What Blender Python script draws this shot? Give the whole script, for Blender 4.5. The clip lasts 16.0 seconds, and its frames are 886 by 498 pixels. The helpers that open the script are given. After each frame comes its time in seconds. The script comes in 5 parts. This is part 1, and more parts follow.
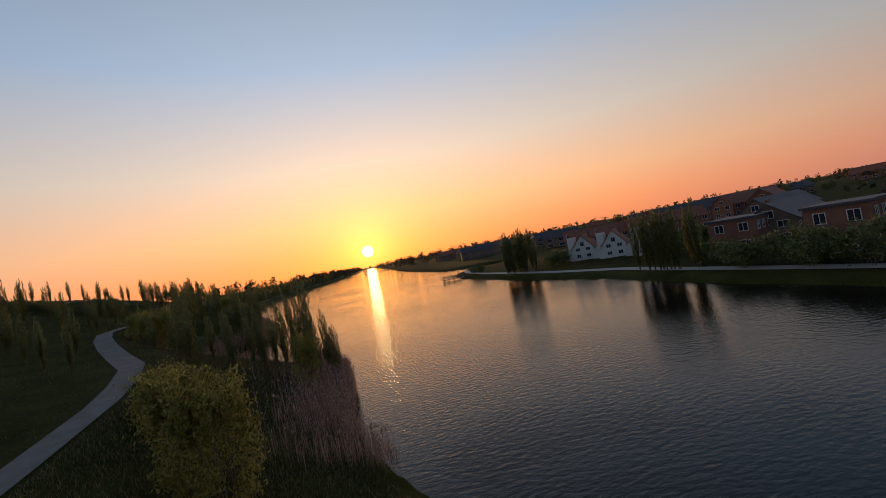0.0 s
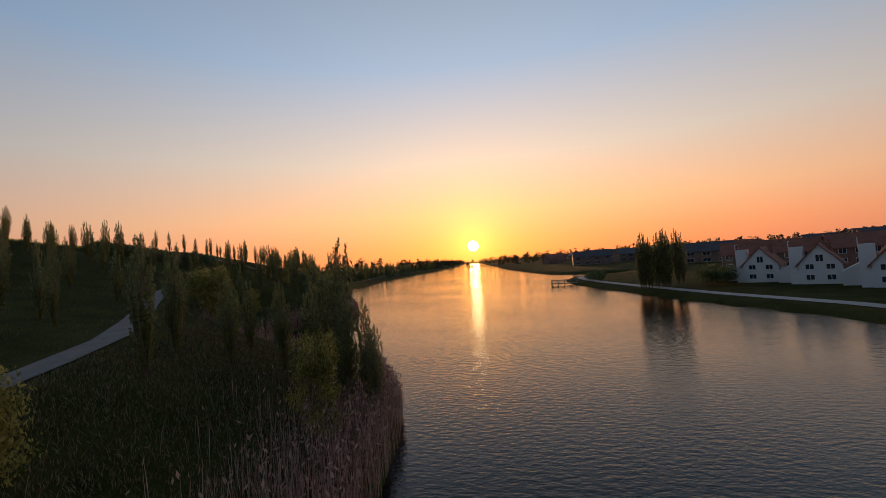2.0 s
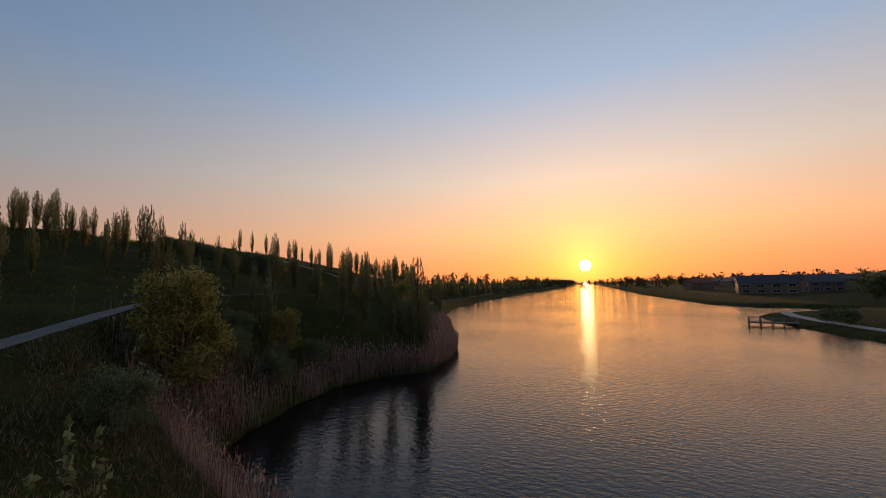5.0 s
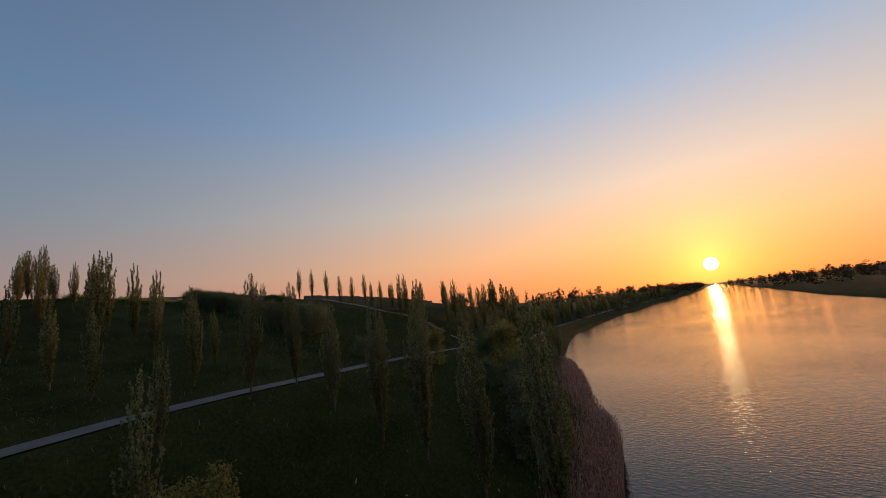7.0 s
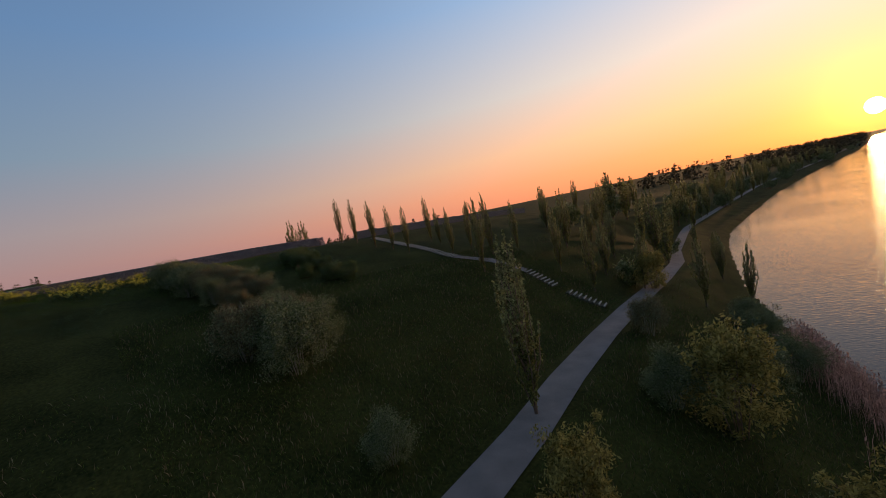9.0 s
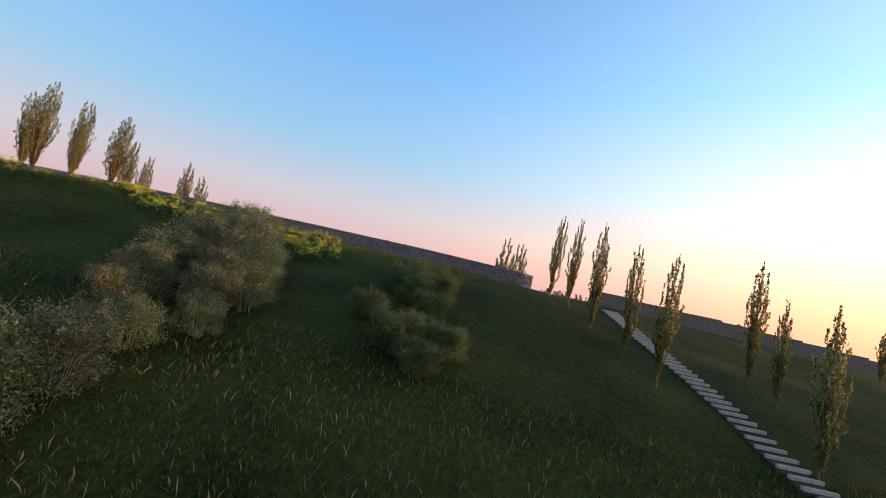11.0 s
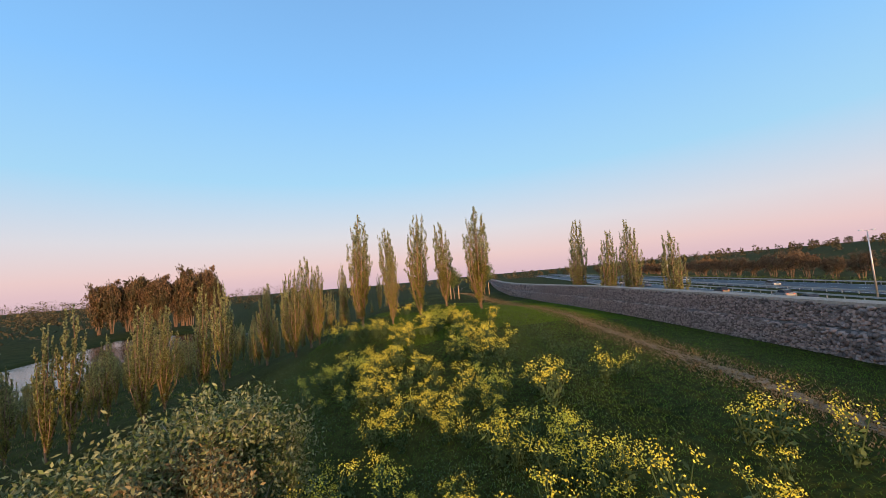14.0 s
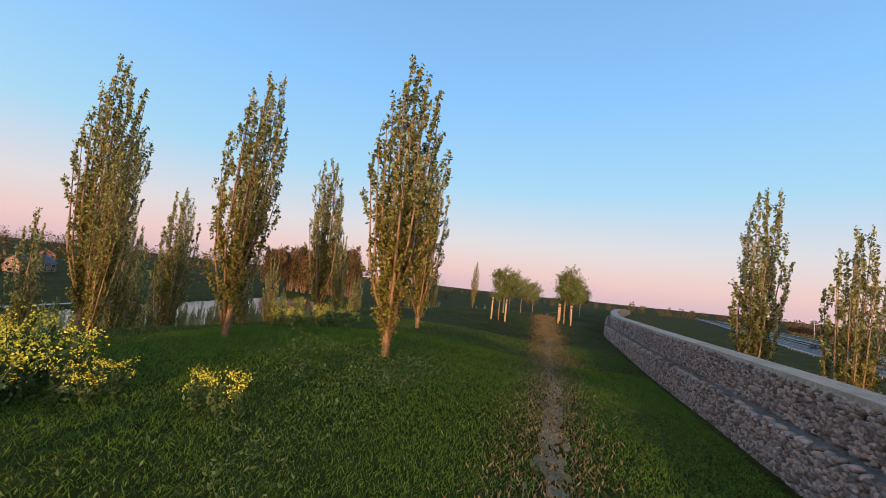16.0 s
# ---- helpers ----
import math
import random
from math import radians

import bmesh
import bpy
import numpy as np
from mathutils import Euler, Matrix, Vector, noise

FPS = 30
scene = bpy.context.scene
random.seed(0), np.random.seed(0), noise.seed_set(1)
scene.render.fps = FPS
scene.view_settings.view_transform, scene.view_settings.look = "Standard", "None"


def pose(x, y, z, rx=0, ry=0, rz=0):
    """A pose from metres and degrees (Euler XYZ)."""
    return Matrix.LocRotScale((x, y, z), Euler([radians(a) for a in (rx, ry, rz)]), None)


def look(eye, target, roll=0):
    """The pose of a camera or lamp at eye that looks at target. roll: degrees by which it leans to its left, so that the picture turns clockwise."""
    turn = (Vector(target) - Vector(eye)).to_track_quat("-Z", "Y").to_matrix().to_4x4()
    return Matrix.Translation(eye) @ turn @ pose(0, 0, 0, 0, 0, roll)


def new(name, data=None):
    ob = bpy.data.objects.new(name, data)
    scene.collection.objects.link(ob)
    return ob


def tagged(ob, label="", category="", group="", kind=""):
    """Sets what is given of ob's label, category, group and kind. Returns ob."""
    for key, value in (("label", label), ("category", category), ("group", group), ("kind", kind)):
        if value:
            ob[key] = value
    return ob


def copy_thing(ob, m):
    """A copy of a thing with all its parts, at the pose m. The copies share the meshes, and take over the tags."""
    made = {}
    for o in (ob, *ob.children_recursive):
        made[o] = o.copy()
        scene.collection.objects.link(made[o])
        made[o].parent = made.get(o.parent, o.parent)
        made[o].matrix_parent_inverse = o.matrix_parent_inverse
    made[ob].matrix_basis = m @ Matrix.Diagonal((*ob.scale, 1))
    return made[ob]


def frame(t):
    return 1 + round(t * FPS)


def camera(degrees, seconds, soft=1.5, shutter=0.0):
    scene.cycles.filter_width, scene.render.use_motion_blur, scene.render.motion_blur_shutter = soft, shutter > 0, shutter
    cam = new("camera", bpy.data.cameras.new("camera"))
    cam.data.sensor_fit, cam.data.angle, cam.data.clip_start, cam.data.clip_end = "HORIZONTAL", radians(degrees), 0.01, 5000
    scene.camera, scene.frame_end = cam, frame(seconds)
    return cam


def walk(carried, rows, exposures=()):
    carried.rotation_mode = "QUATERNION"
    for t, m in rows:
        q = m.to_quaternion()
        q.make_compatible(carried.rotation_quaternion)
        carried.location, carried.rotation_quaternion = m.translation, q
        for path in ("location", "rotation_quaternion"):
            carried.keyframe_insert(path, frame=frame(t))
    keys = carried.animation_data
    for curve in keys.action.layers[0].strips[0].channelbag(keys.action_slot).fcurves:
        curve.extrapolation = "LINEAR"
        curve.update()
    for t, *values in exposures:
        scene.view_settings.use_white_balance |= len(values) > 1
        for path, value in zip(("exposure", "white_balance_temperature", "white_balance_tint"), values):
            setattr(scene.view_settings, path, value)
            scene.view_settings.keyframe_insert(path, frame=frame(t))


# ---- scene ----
cam = camera(97.0, 16.0, soft=0.8)
PATH = [
    (0.0, (3.95, -3.70, 10.82), (5.803, 6.122, 10.898), -11.18),
    (0.5, (3.73, 0.03, 10.40), (5.322, 9.905, 10.503), -10.30),
    (1.0, (4.02, 3.88, 10.10), (4.962, 13.837, 10.304), -7.75),
    (1.5, (4.66, 8.39, 9.80), (4.695, 18.385, 10.108), -4.39),
    (2.0, (5.20, 13.11, 9.35), (4.419, 23.072, 9.716), -4.09),
    (2.5, (4.89, 18.15, 9.01), (3.335, 28.014, 9.442), -4.88),
    (3.0, (3.81, 23.31, 8.84), (1.831, 33.106, 9.296), -4.99),
    (3.5, (2.93, 28.01, 8.62), (0.641, 37.727, 9.146), -4.39),
    (4.0, (1.56, 32.00, 8.68), (-1.015, 41.644, 9.316), -3.19),
    (4.5, (-0.26, 35.83, 9.02), (-3.181, 45.364, 9.789), -1.90),
    (5.0, (-2.35, 40.24, 9.50), (-5.728, 49.608, 10.407), -1.20),
    (5.5, (-4.42, 45.67, 9.94), (-8.402, 54.790, 10.967), -1.48),
    (6.0, (-6.76, 51.50, 10.55), (-11.227, 60.376, 11.730), -1.72),
    (6.5, (-9.44, 57.32, 11.33), (-14.399, 65.886, 12.760), -3.70),
    (7.0, (-12.65, 63.03, 12.31), (-18.134, 71.245, 13.882), -6.27),
    (7.5, (-16.45, 68.30, 13.66), (-22.515, 76.075, 15.328), -8.95),
    (8.0, (-20.41, 73.41, 15.15), (-27.196, 80.677, 16.252), -11.77),
    (8.5, (-24.17, 78.38, 16.69), (-31.554, 85.130, 16.652), -13.23),
    (9.0, (-28.33, 83.87, 17.86), (-35.805, 90.471, 17.115), -11.86),
    (9.5, (-32.88, 89.42, 18.52), (-40.471, 95.861, 17.573), -7.51),
    (10.0, (-37.80, 94.32, 18.58), (-46.011, 99.991, 17.913), -0.94),
    (10.5, (-42.98, 98.12, 18.14), (-52.263, 101.832, 18.058), 6.63),
    (11.0, (-48.61, 101.26, 17.63), (-58.591, 101.271, 18.195), 11.78),
    (11.5, (-54.53, 103.38, 17.60), (-63.665, 99.467, 18.701), 14.95),
    (12.0, (-60.53, 104.21, 17.87), (-67.508, 97.127, 18.925), 16.96),
    (12.5, (-65.66, 103.74, 18.37), (-69.882, 94.734, 19.331), 18.08),
    (13.0, (-69.82, 101.92, 19.18), (-71.709, 92.136, 20.010), 11.19),
    (13.5, (-73.02, 99.14, 20.10), (-74.190, 89.231, 20.744), 2.30),
    (14.0, (-75.64, 95.95, 20.86), (-77.108, 86.085, 21.607), -4.67),
    (14.5, (-77.89, 92.44, 21.08), (-79.213, 82.563, 21.937), -6.62),
    (15.0, (-80.07, 88.84, 21.03), (-80.634, 78.898, 21.972), -3.92),
    (15.5, (-81.97, 84.94, 20.79), (-81.229, 75.017, 21.756), 1.51),
    (16.0, (-83.53, 80.78, 20.42), (-81.426, 71.048, 21.326), 6.34),
]
walk(cam, [(t, look(eye, target, roll)) for t, eye, target, roll in PATH],
     exposures=[(0, -0.4, 8300, 24), (8.2, -0.55, 7700, 25), (10.3, 0.7, 6800, 15), (11.5, 0.95, 6800, 12), (16, 1.1, 7300, 11)])

# ---- sky and sun ----
SUN_UP = radians(2.35)
world = bpy.data.worlds.new("evening_sky")
scene.world = world
world.use_nodes = True
wt = world.node_tree
bg = wt.nodes["Background"]
sky = wt.nodes.new("ShaderNodeTexSky")
sky.sky_type = "NISHITA"
sky.sun_disc = False
sky.sun_elevation = SUN_UP
sky.sun_rotation = 0.0
sky.dust_density = 1.5
way = wt.nodes.new("ShaderNodeTexCoord")
axes = wt.nodes.new("ShaderNodeSeparateXYZ")
wt.links.new(way.outputs["Generated"], axes.inputs[0])


def calc(op, a, b=None, c=None):
    n = wt.nodes.new("ShaderNodeMath")
    n.operation = op
    for k, v in enumerate((a, b, c)):
        if v is not None:
            if isinstance(v, (int, float)):
                n.inputs[k].default_value = v
            else:
                wt.links.new(v, n.inputs[k])
    return n.outputs[0]


def by_height(stops):
    n = wt.nodes.new("ShaderNodeValToRGB")
    els = n.color_ramp.elements
    while len(els) < len(stops):
        els.new(0.5)
    for e, (p, col) in zip(els, stops):
        e.position, e.color = p, (*col, 1)
    wt.links.new(axes.outputs["Z"], n.inputs["Fac"])
    return n.outputs["Color"]


def blend(fac, a, b, mode="MIX"):
    n = wt.nodes.new("ShaderNodeMix")
    n.data_type, n.blend_type = "RGBA", mode
    n.clamp_factor = True
    for k, v in ((0, fac), (6, a), (7, b)):
        if isinstance(v, (int, float)):
            n.inputs[k].default_value = v
        elif isinstance(v, tuple):
            n.inputs[k].default_value = (*v, 1)
        else:
            wt.links.new(v, n.inputs[k])
    return n.outputs[2]


# colours of a clear evening sky, towards the sun and away from it
sunward = by_height([(0, (1.36, 0.44, 0.17)), (0.05, (1.42, 0.56, 0.24)), (0.12, (1.34, 0.79, 0.42)), (0.25, (0.94, 0.92, 0.84)), (0.45, (0.40, 0.69, 1.04)), (0.68, (0.26, 0.42, 0.62)), (0.85, (0.1, 0.15, 0.24)), (1, (0.05, 0.08, 0.15))])
away = by_height([(0, (0.31, 0.235, 0.29)), (0.05, (0.345, 0.265, 0.3)), (0.12, (0.295, 0.305, 0.37)), (0.25, (0.15, 0.30, 0.45)), (0.45, (0.095, 0.25, 0.49)), (0.68, (0.075, 0.19, 0.39)), (0.85, (0.035, 0.075, 0.15)), (1, (0.03, 0.07, 0.14))])
flat = calc("MAXIMUM", calc("SQRT", calc("ADD", calc("POWER", axes.outputs["X"], 2), calc("POWER", axes.outputs["Y"], 2))), 0.001)
facing = calc("DIVIDE", axes.outputs["Y"], flat)
toward = calc("POWER", calc("MULTIPLY_ADD", facing, 0.5, 0.5), 3.5)
tint = blend(toward, away, sunward)
sun_dot = calc("ADD", calc("MULTIPLY", axes.outputs["Y"], math.cos(SUN_UP)), calc("MULTIPLY", axes.outputs["Z"], math.sin(SUN_UP)))
turn = calc("ARCCOSINE", calc("MINIMUM", sun_dot, 1.0))
near_glow = calc("EXPONENT", calc("MULTIPLY", calc("POWER", calc("DIVIDE", turn, 0.056), 1.3), -1.0))
wide_glow = calc("EXPONENT", calc("MULTIPLY", calc("DIVIDE", turn, 0.2), -1.0))
tint = blend(wide_glow, tint, (0.3, 0.11, 0.0), "ADD")
tint = blend(near_glow, tint, (0.9, 0.62, 0.12), "ADD")
tint = blend(0.02, tint, sky.outputs[0], "ADD")
wt.links.new(tint, bg.inputs["Color"])
bg.inputs["Strength"].default_value = 1.0
lamp = bpy.data.lights.new("sun", "SUN")
lamp.energy, lamp.angle, lamp.color = 2.5, radians(0.53), (1.0, 0.58, 0.28)
sun_ob = new("sun", lamp)
sun_ob.matrix_basis = look((0, 0, 0), (0, -math.cos(SUN_UP), -math.sin(SUN_UP)))
glow = bpy.data.materials.new("sun_disc")
glow.use_nodes = True
glow.node_tree.nodes.clear()
ge = glow.node_tree.nodes.new("ShaderNodeEmission")
ge.inputs["Color"].default_value = (1.0, 0.82, 0.42, 1)
ge.inputs["Strength"].default_value = 30
glow.node_tree.links.new(ge.outputs[0], glow.node_tree.nodes.new("ShaderNodeOutputMaterial").inputs["Surface"])

disc = bmesh.new()
bmesh.ops.create_uvsphere(disc, u_segments=32, v_segments=16, radius=56)
disc_mesh = bpy.data.meshes.new("sun_disc")
disc.to_mesh(disc_mesh)
disc.free()
disc_mesh.materials.append(glow)
disc_ob = tagged(new("sun_disc", disc_mesh), "glowing disc of the setting sun", "sun", kind="structure")
disc_ob.location = (0, 4300 * math.cos(SUN_UP), 4300 * math.sin(SUN_UP))

# ---- materials ----
def material(name, base, rough=0.8, metal=0.0, vary=0.25, scale=3.0, fine=40.0, bump=0.15, second=None, spec=0.3, random_by=None, translucent=0.0):
    m = bpy.data.materials.new(name)
    m.use_nodes = True
    nt = m.node_tree
    nt.nodes.clear()
    out = nt.nodes.new("ShaderNodeOutputMaterial")
    b = nt.nodes.new("ShaderNodeBsdfPrincipled")
    b.inputs["Roughness"].default_value = rough
    b.inputs["Metallic"].default_value = metal
    b.inputs["Specular IOR Level"].default_value = spec
    geo = nt.nodes.new("ShaderNodeNewGeometry")
    big = nt.nodes.new("ShaderNodeTexNoise")
    big.inputs["Scale"].default_value = scale
    big.inputs["Detail"].default_value = 5
    small = nt.nodes.new("ShaderNodeTexNoise")
    small.inputs["Scale"].default_value = fine
    small.inputs["Detail"].default_value = 3
    nt.links.new(geo.outputs["Position"], big.inputs["Vector"])
    nt.links.new(geo.outputs["Position"], small.inputs["Vector"])
    add = nt.nodes.new("ShaderNodeMath")
    add.operation = "MULTIPLY_ADD"
    add.inputs[1].default_value = 0.5
    nt.links.new(small.outputs["Fac"], add.inputs[0])
    half = nt.nodes.new("ShaderNodeMath")
    half.operation = "MULTIPLY"
    half.inputs[1].default_value = 0.5
    nt.links.new(big.outputs["Fac"], half.inputs[0])
    nt.links.new(half.outputs[0], add.inputs[2])
    fac = add.outputs[0]
    if random_by:
        if random_by == "object":
            rnd = nt.nodes.new("ShaderNodeObjectInfo").outputs["Random"]
        else:
            rnd = geo.outputs["Random Per Island"]
        mix = nt.nodes.new("ShaderNodeMath")
        mix.operation = "MULTIPLY_ADD"
        mix.inputs[1].default_value = 0.5
        nt.links.new(rnd, mix.inputs[0])
        h2 = nt.nodes.new("ShaderNodeMath")
        h2.operation = "MULTIPLY"
        h2.inputs[1].default_value = 0.5
        nt.links.new(fac, h2.inputs[0])
        nt.links.new(h2.outputs[0], mix.inputs[2])
        fac = mix.outputs[0]
    ramp = nt.nodes.new("ShaderNodeValToRGB")
    lo = [c * (1 - vary) for c in base]
    hi = [min(1, c * (1 + vary)) for c in (second or base)]
    ramp.color_ramp.elements[0].position, ramp.color_ramp.elements[0].color = 0.28, (*lo, 1)
    ramp.color_ramp.elements[1].position, ramp.color_ramp.elements[1].color = 0.72, (*hi, 1)
    nt.links.new(fac, ramp.inputs["Fac"])
    nt.links.new(ramp.outputs["Color"], b.inputs["Base Color"])
    if bump:
        bp = nt.nodes.new("ShaderNodeBump")
        bp.inputs["Strength"].default_value = bump
        bp.inputs["Distance"].default_value = 0.05
        nt.links.new(small.outputs["Fac"], bp.inputs["Height"])
        nt.links.new(bp.outputs["Normal"], b.inputs["Normal"])
    if translucent:
        tr = nt.nodes.new("ShaderNodeBsdfTranslucent")
        nt.links.new(ramp.outputs["Color"], tr.inputs["Color"])
        ms = nt.nodes.new("ShaderNodeMixShader")
        ms.inputs[0].default_value = translucent
        nt.links.new(b.outputs[0], ms.inputs[1])
        nt.links.new(tr.outputs[0], ms.inputs[2])
        nt.links.new(ms.outputs[0], out.inputs["Surface"])
    else:
        nt.links.new(b.outputs[0], out.inputs["Surface"])
    return m


GRASS = material("meadow_ground", (0.019, 0.032, 0.0055), 0.95, vary=0.6, scale=0.3, fine=6, bump=0.9, second=(0.047, 0.048, 0.012), spec=0.05)
# short crest grass; its colour is lifted above BLADE to paint in extra light
CREST_LIT = material("lit_crest_grass_blade", (0.066, 0.13, 0.016), 0.8, vary=0.12, scale=0.7, fine=3, bump=0, second=(0.097, 0.165, 0.025), random_by="island", translucent=0.15, spec=0.08)
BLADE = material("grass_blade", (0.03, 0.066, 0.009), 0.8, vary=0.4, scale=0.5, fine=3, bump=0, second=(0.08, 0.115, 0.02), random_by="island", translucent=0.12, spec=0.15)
DRY = material("dry_stalk", (0.19, 0.115, 0.055), 0.9, vary=0.4, scale=1, fine=5, bump=0, second=(0.2, 0.16, 0.09), random_by="island", translucent=0.2, spec=0.1)
REED = material("reed_stalk", (0.32, 0.18, 0.135), 0.85, vary=0.35, scale=1, fine=5, bump=0, second=(0.52, 0.33, 0.26), random_by="island", translucent=0.45, spec=0.1)
EARTH = material("trodden_earth", (0.16, 0.12, 0.072), 0.95, vary=0.3, scale=2, fine=25, bump=0.5, second=(0.3, 0.23, 0.155))
PAVING = material("path_asphalt", (0.16, 0.142, 0.13), 0.85, vary=0.2, scale=0.8, fine=40, bump=0.25, second=(0.235, 0.21, 0.19))
ASPHALT = material("motorway_asphalt", (0.07, 0.075, 0.085), 0.7, vary=0.2, scale=0.2, fine=12, bump=0.2, second=(0.1, 0.105, 0.115))
PAINT = material("road_paint", (0.7, 0.7, 0.68), 0.6, vary=0.12, scale=2, fine=30, bump=0.1)
STONE = material("gabion_stone", (0.16, 0.13, 0.125), 0.85, vary=0.25, scale=11, fine=45, bump=0.5, second=(0.31, 0.255, 0.24), random_by="island")
STONE_PIECE = material("gabion_stone_piece", (0.16, 0.13, 0.125), 0.85, vary=0.25, scale=11, fine=45, bump=0.5, second=(0.31, 0.255, 0.24), random_by="object")
GRAVEL = material("gabion_fill", (0.1, 0.09, 0.085), 0.95, vary=0.4, scale=5, fine=20, bump=0.9, second=(0.17, 0.15, 0.14))
COPING = material("coping_stone", (0.26, 0.22, 0.18), 0.9, vary=0.2, scale=1, fine=20, bump=0.4, second=(0.4, 0.36, 0.31))
BARK = material("poplar_bark", (0.16, 0.095, 0.06), 0.9, vary=0.35, scale=5, fine=25, bump=0.5, second=(0.29, 0.19, 0.13))
PALEBARK = material("pale_bark", (0.3, 0.27, 0.22), 0.85, vary=0.3, scale=6, fine=30, bump=0.4, second=(0.42, 0.38, 0.32))
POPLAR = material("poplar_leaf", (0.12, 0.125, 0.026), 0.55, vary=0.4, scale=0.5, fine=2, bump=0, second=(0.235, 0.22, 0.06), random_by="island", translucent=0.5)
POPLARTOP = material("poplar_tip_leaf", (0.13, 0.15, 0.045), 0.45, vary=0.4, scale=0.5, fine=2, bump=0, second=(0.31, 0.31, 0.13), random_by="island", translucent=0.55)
WILLOW = material("willow_leaf", (0.15, 0.17, 0.075), 0.6, vary=0.35, scale=0.6, fine=3, bump=0, second=(0.26, 0.28, 0.14), random_by="island", translucent=0.35)
GOLDWILLOW = material("golden_willow_leaf", (0.25, 0.21, 0.045), 0.6, vary=0.35, scale=0.6, fine=3, bump=0, second=(0.4, 0.33, 0.1), random_by="island", translucent=0.55)
RUST = material("rusty_bud_leaf", (0.145, 0.105, 0.048), 0.7, vary=0.35, scale=0.6, fine=3, bump=0, second=(0.23, 0.18, 0.085), random_by="island", translucent=0.35)
SHRUB = material("shrub_leaf", (0.075, 0.11, 0.028), 0.65, vary=0.4, scale=0.6, fine=3, bump=0, second=(0.12, 0.155, 0.045), random_by="island", translucent=0.3)
BLOSSOM = material("white_blossom", (0.4, 0.42, 0.32), 0.7, vary=0.2, scale=2, fine=8, bump=0, second=(0.55, 0.56, 0.46), random_by="island", translucent=0.3)
YELLOW = material("rape_petal", (0.72, 0.6, 0.04), 0.6, vary=0.2, scale=2, fine=8, bump=0, second=(0.85, 0.76, 0.12), random_by="island", translucent=0.3)
RAPELEAF = material("rape_leaf", (0.042, 0.08, 0.022), 0.6, vary=0.35, scale=1, fine=4, bump=0, second=(0.085, 0.125, 0.045), random_by="island", translucent=0.3)
FARWOOD = material("far_wood_leaf", (0.05, 0.045, 0.022), 0.9, vary=0.4, scale=0.08, fine=0.6, bump=0, second=(0.1, 0.08, 0.04), random_by="island", translucent=0.2)
BROWNWOOD = material("bare_wood_twig", (0.1, 0.06, 0.035), 0.9, vary=0.35, scale=0.1, fine=0.8, bump=0, second=(0.17, 0.11, 0.06), random_by="island", translucent=0.2)
WHITEWALL = material("white_render", (0.72, 0.7, 0.67), 0.8, vary=0.08, scale=0.4, fine=10, bump=0.1)
BRICK = material("red_brick", (0.22, 0.09, 0.06), 0.85, vary=0.25, scale=0.5, fine=14, bump=0.3, second=(0.3, 0.14, 0.1))
BROWNBRICK = material("brown_brick", (0.17, 0.1, 0.075), 0.85, vary=0.25, scale=0.5, fine=14, bump=0.3, second=(0.25, 0.16, 0.12))
TILE = material("red_roof_tile", (0.25, 0.08, 0.05), 0.75, vary=0.25, scale=0.8, fine=10, bump=0.4, second=(0.32, 0.12, 0.08))
SLATE = material("dark_roof_tile", (0.06, 0.062, 0.07), 0.6, vary=0.25, scale=0.8, fine=10, bump=0.4, second=(0.1, 0.1, 0.11))
GLASS = material("window_glass", (0.03, 0.035, 0.045), 0.08, vary=0.15, scale=1, fine=5, bump=0, spec=0.8)
FRAME = material("white_frame", (0.7, 0.7, 0.68), 0.6, vary=0.06, scale=1, fine=10, bump=0)
TIMBER = material("weathered_timber", (0.17, 0.14, 0.11), 0.85, vary=0.3, scale=3, fine=25, bump=0.4, second=(0.25, 0.21, 0.17))
STAKE = material("tree_stake_wood", (0.4, 0.26, 0.14), 0.8, vary=0.25, scale=5, fine=30, bump=0.3, second=(0.5, 0.34, 0.2))
STEEL = material("galvanised_steel", (0.5, 0.5, 0.5), 0.45, 0.8, vary=0.12, scale=2, fine=20, bump=0.05)
BLACK = material("black_rubber", (0.02, 0.02, 0.02), 0.8, vary=0.2, scale=6, fine=30, bump=0.1)
CONCRETE = material("pale_concrete", (0.42, 0.4, 0.37), 0.85, vary=0.15, scale=1, fine=20, bump=0.3)
FIELD = material("crop_field", (0.055, 0.11, 0.02), 0.9, vary=0.25, scale=0.02, fine=0.5, bump=0.1, second=(0.09, 0.16, 0.04))


def paint(name, colour):
    return material(name, colour, 0.3, 0.0, vary=0.06, scale=2, fine=20, bump=0, spec=0.6)


WATER = bpy.data.materials.new("lake_water")
WATER.use_nodes = True
wn = WATER.node_tree
wb = wn.nodes["Principled BSDF"]
wb.inputs["Base Color"].default_value = (0.004, 0.004, 0.005, 1)
wb.inputs["Roughness"].default_value = 0.035
wb.inputs["IOR"].default_value = 1.33
wgeo = wn.nodes.new("ShaderNodeNewGeometry")
wmap = wn.nodes.new("ShaderNodeMapping")
wmap.inputs["Scale"].default_value = (0.8, 1.5, 1.0)
wmap.inputs["Rotation"].default_value = (0, 0, 0.35)
wn.links.new(wgeo.outputs["Position"], wmap.inputs["Vector"])
w1 = wn.nodes.new("ShaderNodeTexNoise")
w1.inputs["Scale"].default_value = 2.2
w1.inputs["Detail"].default_value = 4
w2 = wn.nodes.new("ShaderNodeTexNoise")
w2.inputs["Scale"].default_value = 0.035
w2.inputs["Detail"].default_value = 2
wn.links.new(wmap.outputs[0], w1.inputs["Vector"])
